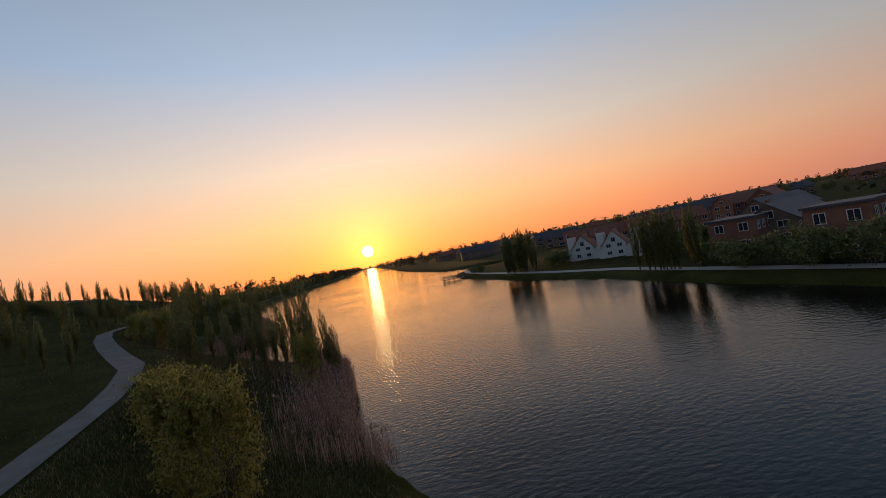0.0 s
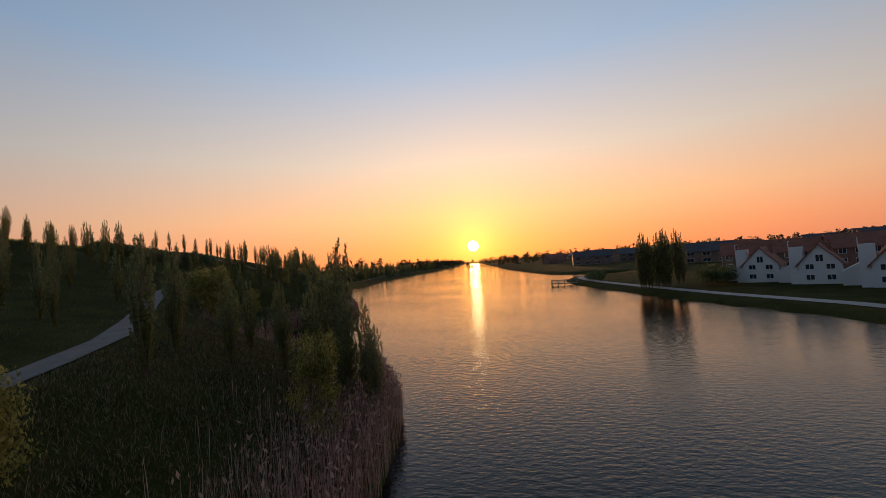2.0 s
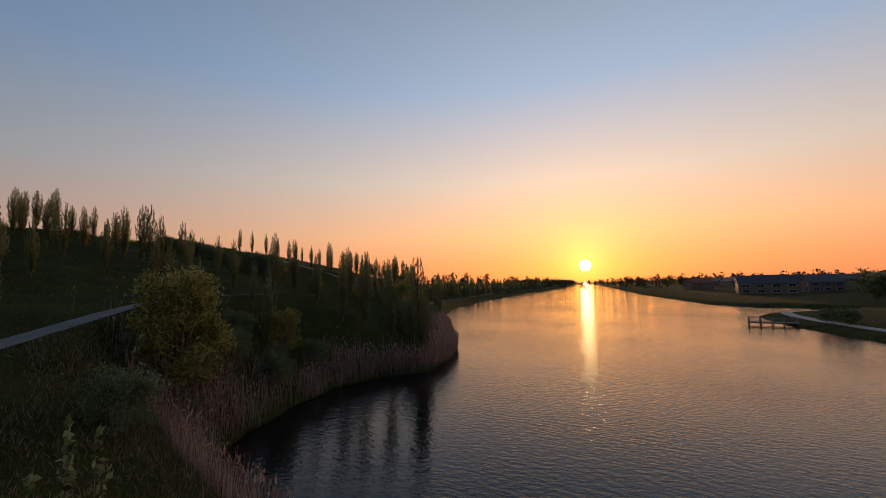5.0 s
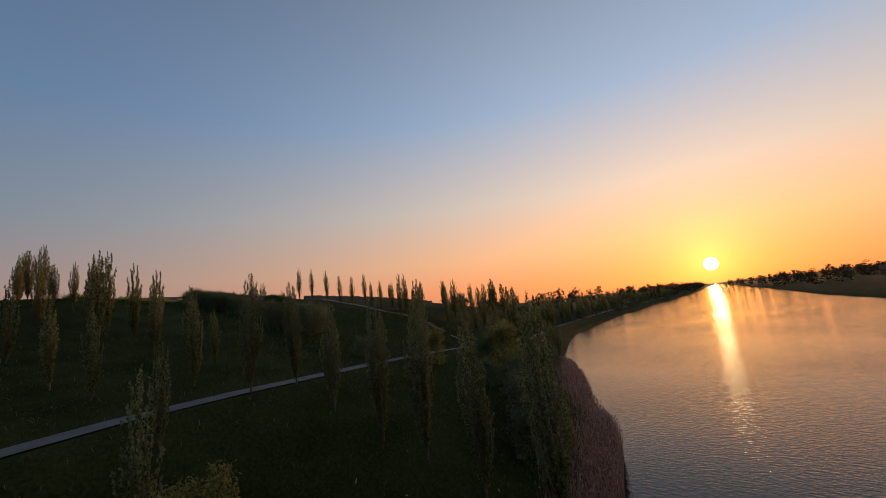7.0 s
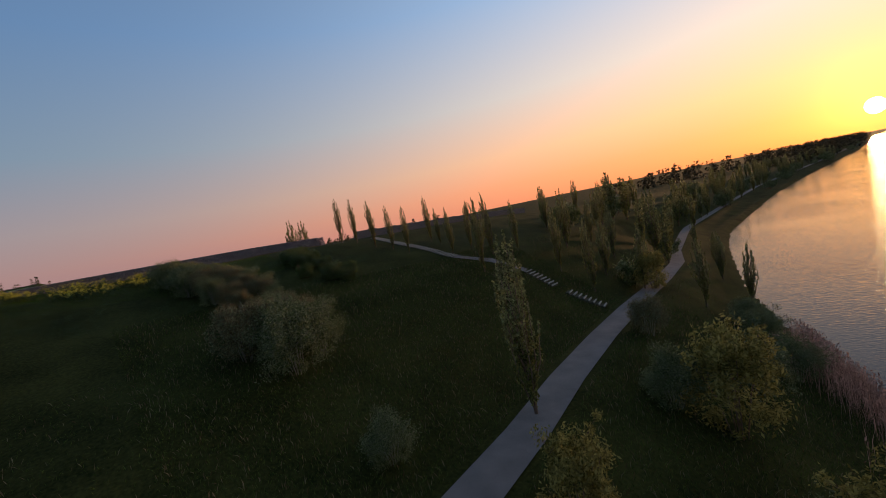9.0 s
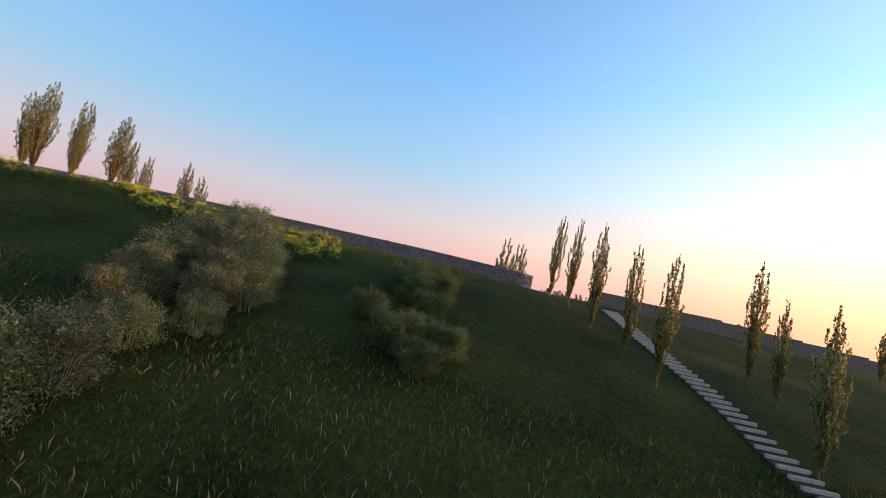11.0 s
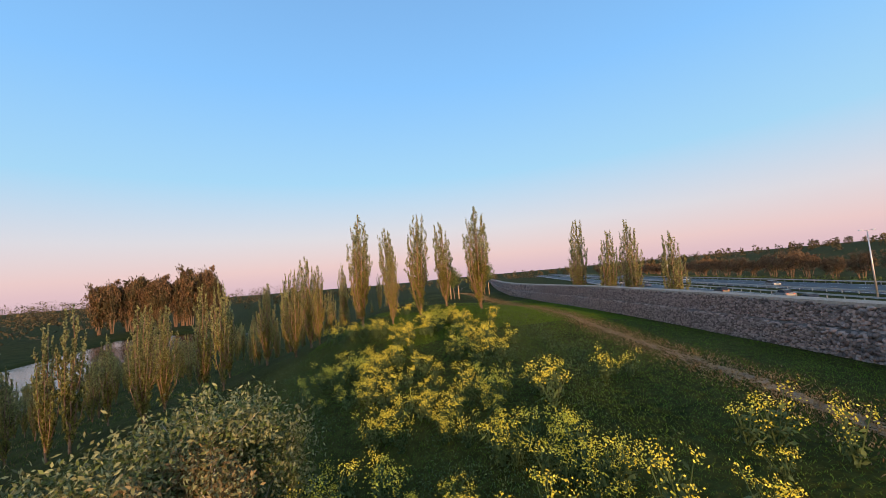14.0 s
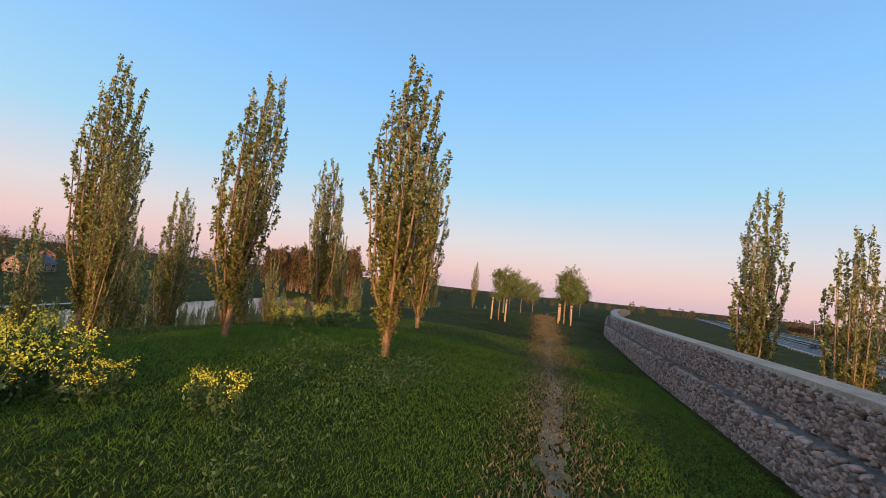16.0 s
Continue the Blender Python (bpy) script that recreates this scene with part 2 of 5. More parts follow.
wn.links.new(wgeo.outputs["Position"], w2.inputs["Vector"])
wmul = wn.nodes.new("ShaderNodeMath")
wmul.operation = "MULTIPLY"
wn.links.new(w1.outputs["Fac"], wmul.inputs[0])
wn.links.new(w2.outputs["Fac"], wmul.inputs[1])
wbump = wn.nodes.new("ShaderNodeBump")
wbump.inputs["Strength"].default_value = 0.45
wbump.inputs["Distance"].default_value = 0.18
wn.links.new(wmul.outputs[0], wbump.inputs["Height"])
wn.links.new(wbump.outputs["Normal"], wb.inputs["Normal"])


# ---- mesh helpers ----


def mesh_of(name, verts, faces, mat, smooth=False, mat_index=None):
    """A mesh from arrays; faces all of one size (n x 3 or n x 4) or a list of tuples."""
    me = bpy.data.meshes.new(name)
    verts = np.asarray(verts, np.float32)
    if isinstance(faces, np.ndarray):
        n, k = faces.shape
        me.vertices.add(len(verts))
        me.vertices.foreach_set("co", verts.ravel())
        me.loops.add(n * k)
        me.loops.foreach_set("vertex_index", faces.astype(np.int32).ravel())
        me.polygons.add(n)
        me.polygons.foreach_set("loop_start", np.arange(0, n * k, k, dtype=np.int32))
        me.update(calc_edges=True)
    else:
        me.from_pydata(verts.tolist(), [], faces)
        me.update()
    for m in (mat if isinstance(mat, (list, tuple)) else [mat]):
        me.materials.append(m)
    if mat_index is not None:
        me.polygons.foreach_set("material_index", np.asarray(mat_index, np.int32))
    if smooth:
        me.polygons.foreach_set("use_smooth", np.ones(len(me.polygons), bool))
    me.validate()
    return me


def part(name, me, parent, label=""):
    ob = new(name, me)
    ob.parent = parent
    return tagged(ob, label) if label else ob


def thing(name, label, category, group="", kind="", at=None):
    ob = new(name)
    ob.empty_display_size = 0.3
    if at is not None:
        ob.matrix_basis = at
    return tagged(ob, label, category, group, kind)


class Build:
    """Collects boxes, tubes and prisms for one mesh."""

    def __init__(self):
        self.v, self.f = [], []

    def box(self, x0, x1, y0, y1, z0, z1, taper=0.0):
        n = len(self.v)
        t = taper
        self.v += [(x0, y0, z0), (x1, y0, z0), (x1, y1, z0), (x0, y1, z0),
                   (x0 + t, y0 + t, z1), (x1 - t, y0 + t, z1), (x1 - t, y1 - t, z1), (x0 + t, y1 - t, z1)]
        self.f += [tuple(n + i for i in q) for q in ((3, 2, 1, 0), (4, 5, 6, 7), (0, 1, 5, 4), (1, 2, 6, 5), (2, 3, 7, 6), (3, 0, 4, 7))]
        return self

    def prism(self, poly, y0, y1):
        """A polygon in x, z drawn out along y."""
        n, k = len(self.v), len(poly)
        self.v += [(x, y0, z) for x, z in poly] + [(x, y1, z) for x, z in poly]
        self.f += [tuple(range(n, n + k)), tuple(range(n + 2 * k - 1, n + k - 1, -1))]
        self.f += [(n + (i + 1) % k, n + i, n + k + i, n + k + (i + 1) % k) for i in range(k)]
        return self

    def tube(self, points, radii, sides=6):
        n = len(self.v)
        pts = [Vector(p) for p in points]
        for i, (p, r) in enumerate(zip(pts, radii)):
            d = (pts[min(i + 1, len(pts) - 1)] - pts[max(i - 1, 0)]).normalized()
            a = d.orthogonal().normalized()
            b = d.cross(a)
            self.v += [tuple(p + a * (r * math.cos(k * math.tau / sides)) + b * (r * math.sin(k * math.tau / sides))) for k in range(sides)]
        for i in range(len(pts) - 1):
            for k in range(sides):
                q = n + i * sides
                self.f.append((q + k, q + (k + 1) % sides, q + sides + (k + 1) % sides, q + sides + k))
        self.f.append(tuple(n + k for k in range(sides))[::-1])
        self.f.append(tuple(n + (len(pts) - 1) * sides + k for k in range(sides)))
        return self

    def mesh(self, name, mat, smooth=False):
        return mesh_of(name, self.v, self.f, mat, smooth)


def leaves(centres, size, up=0.0, aspect=1.0, seed=0, along=None):
    """Loose leaf quads, one at each centre, turned at random; up stretches them upright."""
    r = np.random.default_rng(seed)
    n = len(centres)
    a = r.normal(size=(n, 3))
    a[:, 2] += up * 2
    if along is not None:
        a = a * 0.5 + along
    a /= np.linalg.norm(a, axis=1)[:, None]
    b = np.cross(a, r.normal(size=(n, 3)))
    b /= np.linalg.norm(b, axis=1)[:, None] + 1e-9
    s = size * r.uniform(0.6, 1.3, (n, 1))
    c = np.asarray(centres)
    v = np.stack([c - a * s * aspect, c + b * s * 0.6, c + a * s * aspect, c - b * s * 0.6], 1).reshape(-1, 3)
    return v, np.arange(4 * n).reshape(n, 4)


# ---- lie of the land ----
def table(rows):
    ks = [r[0] for r in rows]
    return lambda y: tuple(np.interp(y, ks, [r[i] for r in rows]) for i in range(1, len(rows[0])))


# y, x of the west bank of the lake
LEFT_BANK = table([(-600, 44), (-200, 26), (-60, 16), (0, 9), (13, 5.0), (20, 2.0), (25, 0.6), (34, 0.3), (38.4, -0.4), (46, -3.6),
                   (49, -6), (52, -13), (55.6, -23), (66, -25), (73, -25), (77, -23.2), (81, -19.4), (88, -19.2), (97, -21), (106, -25), (119, -29.6),
                   (135, -36.5), (149, -42), (180, -50), (200, -54), (260, -56), (300, -57), (420, -53), (660, -40), (900, -34), (1500, -30), (2200, 0)])
# y, x of the town bank
RIGHT_BANK = table([(-600, 120), (-200, 88), (-60, 64), (0, 52), (23, 48.8), (38, 47.2), (53, 46), (64, 46), (84, 41.2), (106, 38), (125, 35.8), (136, 35.2),
                    (150, 36), (160, 38), (166, 44), (174, 62), (186, 70), (194, 50), (215, 41), (344, 32), (500, 33), (870, 29), (1500, 22), (2200, 0)])
# y, x and height of the paved path
PATH_LINE = table([(-400, -30, 2), (-90, -8, 2.4), (-31, -10, 3.0), (2, -11.8, 3.6), (10, -12.8, 4.0), (18, -13.8, 4.6), (26, -14.8, 5.3), (31, -16.2, 5.7), (37, -18.8, 6.0),
                   (45, -24.4, 6.4), (52, -29.4, 7.2), (58, -33.4, 8.0), (63, -36.0, 8.6), (70, -37.0, 8.8), (76, -37.2, 8.8), (82, -37.2, 8.7), (89, -37.8, 8.5), (96, -39.2, 8.1),
                   (102, -40.8, 7.7), (110, -42.6, 7.1), (118, -44, 6.6), (135, -47, 5.0), (150, -50, 3.8), (165, -55, 2.8), (200, -63, 2.2), (260, -66, 2), (330, -68, 2),
                   (500, -58, 2), (900, -42, 2), (2200, -20, 2)])
# y, x and crest height of the ridge along the stone wall
WALL_LINE = table([(-900, -318, 6), (-300, -178, 13), (-40, -112, 17.5), (24, -95.4, 18.1), (41, -91.4, 18.1), (56, -88.4, 18.1),
                   (67, -87.4, 18.1), (75, -86.9, 18.1), (83, -86.4, 18.0), (90, -85.7, 17.9), (100, -84.4, 17.7), (110, -82.7, 17.3),
                   (130, -84, 16.6), (150, -88, 15.8), (165, -91, 15.0), (200, -98, 12.6), (300, -112, 9), (600, -125, 6), (2200, -140, 4)])


def ripple(x, y, size):
    return noise.noise(Vector((x / size, y / size, 3.7)))


def ground_height(x, y, rough=True):
    xl, = LEFT_BANK(y)
    xr, = RIGHT_BANK(y)
    if x >= xl and x <= xr:
        edge = min(x - xl, xr - x)
        return max(-2.5, -0.35 * edge) if y > -165 else 1.2
    if x > xr:
        d = x - xr
        z = np.interp(d, [0, 1, 8, 40, 110, 450, 1500, 4000], [0, 0.75, 1.0, 1.7, 2.2, 3.6, 9, 16])
        return z + (ripple(x, y, 60) * 1.2 if d > 60 else 0)
    xp, zp = PATH_LINE(y)
    xw, zw = WALL_LINE(y)
    xp = min(xp, xl - 5)
    # from the bank inland: bank, path, slope, crest, wall, verge, motorway, far field
    road = xw - 42
    z = np.interp(-x, [-xl, -xl + 1.0, -xl + 3.0, -xp - 2.2, -xp + 2.2, -xw - 26, -xw - 13, -xw - 7, -xw - 1, -xw + 0.5, -xw + 3, -xw + 15,
                       -xw + 110, -xw + 150, -xw + 420, -xw + 900, -xw + 4000],
                  [0, float(np.interp(y, [48, 56], [0.5, 1.1])), float(np.interp(y, [48, 56, 105, 140], [0.9, 2.8, 2.2, 1.0])), zp, zp, zp + (zw - zp) * 0.57, zw + float(np.interp(y, [76, 88], [0.3, -1.2])), zw + float(np.interp(y, [76, 90], [0.7, 0.1])), zw + 0.4, zw + 0.4, zw - 1.0, min(zw, 11.3),
                   min(zw, 11.3), min(zw, 11.8), float(np.interp(y, [20, 85], [18, 12.5])), float(np.interp(y, [20, 85], [18, 13.5])) + 34 * float(np.interp(y, [-700, -60, 15, 80, 900], [0.0, 1, 1, 0, 0])), float(np.interp(y, [15, 80], [50, 20]))])
    if rough and -x < -xw - 1 and abs(x - xp) > 2.4:
        z += ripple(x, y, 9) * 0.28 + ripple(x, y, 2.3) * 0.08
    return float(z)


# ---- ground, water ----
def axis(stops):
    out = []
    for a, b, step in stops:
        out += list(np.arange(a, b, step))
    return np.array(out + [stops[-1][1]])


gx = axis([(-4600, -1200, 340), (-1200, -400, 40), (-400, -215, 12), (-215, -120, 5), (-120, -24, 1.0), (-24, 12, 1.0), (12, 30, 3), (30, 80, 2), (80, 140, 6), (140, 500, 24), (500, 4600, 340)])
gy = axis([(-4600, -600, 340), (-600, -200, 30), (-200, -30, 6), (-30, 130, 1.0), (130, 190, 2), (190, 350, 8), (350, 1000, 30), (1000, 4600, 240)])
gz = np.array([[ground_height(x, y) for x in gx] for y in gy])
GX, GY = np.meshgrid(gx, gy)
gv = np.stack([GX, GY, gz], -1).reshape(-1, 3)
nx, ny = len(gx), len(gy)
gi = np.arange(nx * ny).reshape(ny, nx)
gf = np.stack([gi[:-1, :-1], gi[:-1, 1:], gi[1:, 1:], gi[1:, :-1]], -1).reshape(-1, 4)
tagged(new("ground", mesh_of("ground", gv, gf, GRASS, smooth=True)), "rough green meadow on a grassy ridge beside a lake", "ground", kind="structure")


def ground_at(x, y):
    """Height of the ground sheet itself, between its grid points."""
    i = int(np.clip(np.searchsorted(gx, x) - 1, 0, nx - 2))
    j = int(np.clip(np.searchsorted(gy, y) - 1, 0, ny - 2))
    u, v = (x - gx[i]) / (gx[i + 1] - gx[i]), (y - gy[j]) / (gy[j + 1] - gy[j])
    return float((gz[j, i] * (1 - u) + gz[j, i + 1] * u) * (1 - v) + (gz[j + 1, i] * (1 - u) + gz[j + 1, i + 1] * u) * v)


wv = [(-75, -170, 0), (170, -170, 0), (170, 2300, 0), (-75, 2300, 0)]
tagged(new("water", mesh_of("water", wv, [(0, 1, 2, 3)], WATER)), "calm dark lake water with fine ripples", "water", kind="structure")


def ribbon(name, line, half, mat, lift=0.04, ends=None):
    """A strip laid on the ground along points x, y."""
    p = np.array(line, float)
    d = np.gradient(p, axis=0)
    d /= np.linalg.norm(d, axis=1)[:, None]
    n = np.stack([-d[:, 1], d[:, 0]], 1)
    v, f, cols = [], [], 4
    for i in range(len(p)):
        for k in range(cols + 1):
            w = half * max(0.2, 1 + 1.7 * ripple(p[i, 0] * 3, p[i, 1] * 3 + 9 * (k > 2), 2.0)) if ends else half
            q = p[i] + n[i] * w * (2 * k / cols - 1)
            v.append((q[0], q[1], ground_at(q[0], q[1]) + lift))
    for i in range(len(p) - 1):
        for k in range(cols):
            a = i * (cols + 1) + k
            f.append((a, a + 1, a + cols + 2, a + cols + 1))
    return mesh_of(name, v, f, mat, smooth=True)


path_pts = [(PATH_LINE(y)[0], y) for y in np.concatenate([np.arange(-160, 170, 1.0), np.arange(170, 900, 8)])]
tagged(new("pavement", ribbon("pavement", path_pts, 1.0, PAVING, 0.07)), "pale grey asphalt footpath winding through the park", "path", kind="structure")
trail = [(-81.4, 112), (-81.6, 104), (-82.0, 97), (-82.4, 91), (-82.9, 88), (-83.4, 83), (-83.8, 79), (-84.2, 73), (-84.5, 67), (-84.8, 62), (-85.2, 50), (-86.2, 37), (-90.5, 20), (-101, -18)]
tr = np.array(trail)
ts = np.linspace(0, len(tr) - 1, 420)
trail_pts = [(np.interp(s, range(len(tr)), tr[:, 0]), np.interp(s, range(len(tr)), tr[:, 1])) for s in ts]
pv, pf = [], []
pr = np.random.default_rng(61)
for _ in range(2600):
    k = pr.uniform(0, len(trail_pts) - 1.01)
    a, b = trail_pts[int(k)], trail_pts[int(k) + 1]
    x, y = a[0] + (b[0] - a[0]) * (k % 1) + pr.normal(0, 0.085), a[1] + (b[1] - a[1]) * (k % 1)
    rad, turn_by = pr.uniform(0.025, 0.075), pr.uniform(0, math.tau)
    z = ground_at(x, y) + pr.uniform(0.008, 0.014)
    n = len(pv)
    for q in range(7):
        t = turn_by + q * math.tau / 7
        w = rad * pr.uniform(0.6, 1.2)
        px, py = x + math.cos(t) * w * 0.8, y + math.sin(t) * w * 2.2
        pv.append((px, py, ground_at(px, py) + z - ground_at(x, y)))
    pf.append(tuple(range(n, n + 7)))
tagged(new("footpath", mesh_of("footpath", pv, pf, EARTH)), "narrow trodden earth trail along the grassy crest", "path", kind="structure")
quay_pts = [(RIGHT_BANK(y)[0] + 5.0, y) for y in np.arange(-40, 172, 3.0)]
tagged(new("quay_path", ribbon("quay_path", quay_pts, 1.1, CONCRETE, 0.08)), "pale gravel path along the town bank", "path", kind="structure")


# ---- trees ----
def poplar_parts(seed, height, n_leaf, leaf, stems=13, tuft=16):
    """Meshes of a columnar poplar: a vase of upright limbs, each with its own feathery plume."""
    r = np.random.default_rng(seed)
    b = Build()
    lean = r.normal(0, 0.02, 2)
    top = np.array([lean[0] * height, lean[1] * height, height])
    main = [np.array([0, 0, -0.3])] + [top * u + np.append(r.normal(0, 0.05, 2), 0) for u in (0.15, 0.35, 0.55, 0.75, 0.97)]
    b.tube(main, [0.1 * height / 8, 0.085 * height / 8, 0.07, 0.05, 0.03, 0.01], 6)
    leaders = [main]
    for k in range(stems):
        a = k * 2.4 + r.uniform(-0.4, 0.4)
        u = (k + 0.5) / stems
        z1 = height * (0.5 + 0.45 * u ** 0.8 + r.uniform(-0.04, 0.04))
        z0 = height * (r.uniform(0.01, 0.08) if k % 3 == 0 else r.uniform(0.06, 0.34)) * min(1, z1 / height * 1.4)
        rad = height * np.interp(z1 / height, [0.4, 0.6, 0.8, 0.95, 1.0], [0.11, 0.115, 0.08, 0.045, 0.02]) * r.uniform(0.75, 1.15)
        base = top * (z0 / height)
        dx, dy = math.cos(a) * rad, math.sin(a) * rad
        pts = [base, base + [dx * 0.7, dy * 0.7, (z1 - z0) * 0.42], np.array([top[0] * z1 / height + dx, top[1] * z1 / height + dy, z1])]
        b.tube(pts, [0.05, 0.032, 0.008], 4)
        leaders.append(pts)
    trunk = b.mesh("trunk", BARK, True)
    cs = []
    lengths = np.array([np.linalg.norm(np.diff(np.array(p), axis=0), axis=1).sum() for p in leaders])
    lengths[0] *= 0.9
    share = (n_leaf * lengths / lengths.sum()).astype(int)
    for i, pts in enumerate(leaders):
        p = np.array(pts)
        m = share[i]
        u = np.sort(r.uniform(0.02, 1, m)) * (len(p) - 1)
        j = np.minimum(u.astype(int), len(p) - 2)
        q = p[j] + (p[j + 1] - p[j]) * (u - j)[:, None]
        w = u / (len(p) - 1)
        spread = height * np.interp(w, [0, 0.12, 0.35, 0.75, 0.93, 1], [0.022, 0.036, 0.042, 0.036, 0.022, 0.007])
        # short upright twigs carry the leaves
        twigs = max(8, m // tuft)
        ta = r.uniform(0, math.tau, twigs)
        tq = r.uniform(0.3, 1.2, twigs)
        g = (np.arange(m) * twigs) // m
        rise = r.uniform(0, 1, m) ** (0.45 if tuft > 20 else 1.0)
        rad = spread * tq[g] * (0.2 + 0.8 * rise)
        q = q + np.stack([np.cos(ta[g]) * rad, np.sin(ta[g]) * rad, rise * height * 0.05], 1) + r.normal(size=(m, 3)) * 0.03
        cs.append(q[q[:, 2] > height * r.uniform(0.03, 0.14, m)])
    c = np.concatenate(cs)
    c[:, 2] = np.minimum(c[:, 2], height * 1.02)
    v, f = leaves(c, leaf, up=0.5, seed=seed + 1)
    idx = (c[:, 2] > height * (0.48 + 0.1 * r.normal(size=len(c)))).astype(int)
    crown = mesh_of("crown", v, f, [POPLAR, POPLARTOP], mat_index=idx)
    return trunk, crown


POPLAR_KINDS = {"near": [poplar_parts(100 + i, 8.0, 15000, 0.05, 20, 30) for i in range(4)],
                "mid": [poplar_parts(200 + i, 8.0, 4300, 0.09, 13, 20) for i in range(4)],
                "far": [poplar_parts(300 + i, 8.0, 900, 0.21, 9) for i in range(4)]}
pop_count = 0


def poplar(x, y, height, kind="mid", label="slender upright poplar with fresh olive spring leaves", group="poplars on the ridge", wide=1.0, top=None):
    global pop_count
    trunk, crown = POPLAR_KINDS[kind][pop_count % len(POPLAR_KINDS[kind])]
    pop_count += 1
    if top:
        height = min(max(top - ground_at(x, y), 4.0), 12.0)
    s = height / 8.0
    ob = thing("poplar_tree", label, "tree", group)
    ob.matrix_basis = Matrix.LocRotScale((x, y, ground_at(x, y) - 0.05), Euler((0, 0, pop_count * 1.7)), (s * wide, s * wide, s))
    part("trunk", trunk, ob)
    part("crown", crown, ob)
    return ob


jit = random.Random(3)
# the row along the stair
for x, y, top in ((-77.9, 109.8, 23.5), (-74.3, 110, 22.8), (-70.3, 110.1, 22.1), (-67.7, 110.8, 20.8), (-64.6, 110.8, 20.2), (-65.8, 116.8, 19.4), (-68.1, 117.3, 21.3),
                  (-61.1, 114.2, 19.1), (-55.3, 112.6, 19.3), (-58, 117.4, 19.8), (-61.7, 117.9, 18.8), (-57.6, 121.5, 18.4), (-52.4, 121.6, 16.8), (-48.6, 121.2, 14.9)):
    poplar(x, y, 6, "mid", group="poplars beside the stair", top=top + 0.1, wide=0.74)
for x, y, top in ((-56.8, 131, 18.7), (-66, 141, 19.9), (-53.8, 153, 18.2), (-72, 150, 20.2), (-64.6, 158, 19.0), (-80.5, 178, 21.0), (-60, 147, 17.5), (-50.5, 128, 14.2), (-76, 133, 20.4),
                  (-42.5, 100.8, 16.6), (-39.8, 97.6, 15.6), (-46.4, 128, 13.0), (-54, 138, 15.2), (-58, 140, 16.4)):
    poplar(x, y, 6, "mid", group="poplars beyond the stair", top=top)
# the row across the ridge
for x, y, top, wide in ((-81.0, 73.3, 24.9, 1.2), (-79.9, 66.9, 25.1, 1.0), (-75.8, 74.9, 22.4, 0.8), (-77.4, 73.4, 24.7, 1.0), (-74.2, 73.9, 24.7, 0.95), (-70.3, 68, 23.1, 0.95), (-67.3, 67.6, 21.5, 0.95), (-70.7, 74.3, 22.0, 0.9),
                        (-71.5, 71.7, 22.2, 0.85), (-75.9, 66.9, 24.9, 0.95), (-63.2, 72, 20.6, 1.0), (-64.6, 76.4, 20.8, 1.0)):
    poplar(x, y, 7, "near", group="poplars across the ridge", top=top, wide=wide * 1.05)
for x, y, top in ((-67.5, 75.2, 21.7), (-63.7, 68.4, 21.7), (-60.8, 75.1, 21.1), (-57.2, 75.1, 21.0), (-53.2, 73.4, 20.2), (-59.4, 74.5, 20.2), (-55.9, 76.8, 19.8), (-52.6, 77.3, 18.7), (-49.4, 76, 17.2), (-46, 77.2, 16.4), (-44.4, 78.2, 14.6), (-41.4, 75.4, 15.4), 
                  (-33.4, 70.6, 12.4), (-60, 68.4, 20.2), (-56.6, 66, 19.0), (-52.8, 68.6, 17.8), (-49, 66.4, 17.0), (-45.6, 69.4, 15.8), (-63.4, 63.6, 21.2),
                  (-42.4, 70.5, 14.9), (-38.6, 65.8, 14.5), (-41.6, 53.3, 14.4), (-67.2, 60.6, 22.4), (-59.6, 58.8, 19.8), (-53.4, 57.6, 18.0), (-47.8, 60.2, 16.4), (-71.4, 56.2, 23.2), (-65.5, 55, 21.2)):
    poplar(x, y, 7, "mid", group="poplars across the ridge", top=top, wide=0.78)
# the end of the row, down to the headland
for x, y, top in ((-36.4, 76.4, 15.9), (-35.4, 78.8, 15.3), (-32.4, 79.2, 13.6), (-29.2, 79.8, 13.6), (-26.8, 80.6, 13.6), (-23.6, 80.9, 11.9), (-20.1, 81.8, 12.9)):
    poplar(x, y, 7, "near", group="poplars across the ridge", top=top, wide=0.86)
# the row near the first shore, and up the slope
for x, y, top in ((-11.7, 31.8, 12.0), (-12.9, 35.3, 11.5), (-15.2, 38.2, 10.8), (-10.2, 36.4, 9.6), (-8.4, 39.6, 9.0), (-6.6, 40.6, 9.4), (-3.7, 37.9, 11.4), (-5.0, 39.0, 9.8), (-2.9, 36.6, 8.2), (-1.6, 36.2, 7.6), (-0.9, 35.0, 6.2),
                  (-12, 41.6, 9.2), (-10.4, 42.8, 8.6), (-14.4, 43.2, 9.4), (-17, 41, 10.2), (-8.2, 43.4, 8.0)):
    poplar(x, y, 6, "near" if x > -13 and y < 40 else "mid", group="poplars on the lower slope", top=top, wide=0.85)
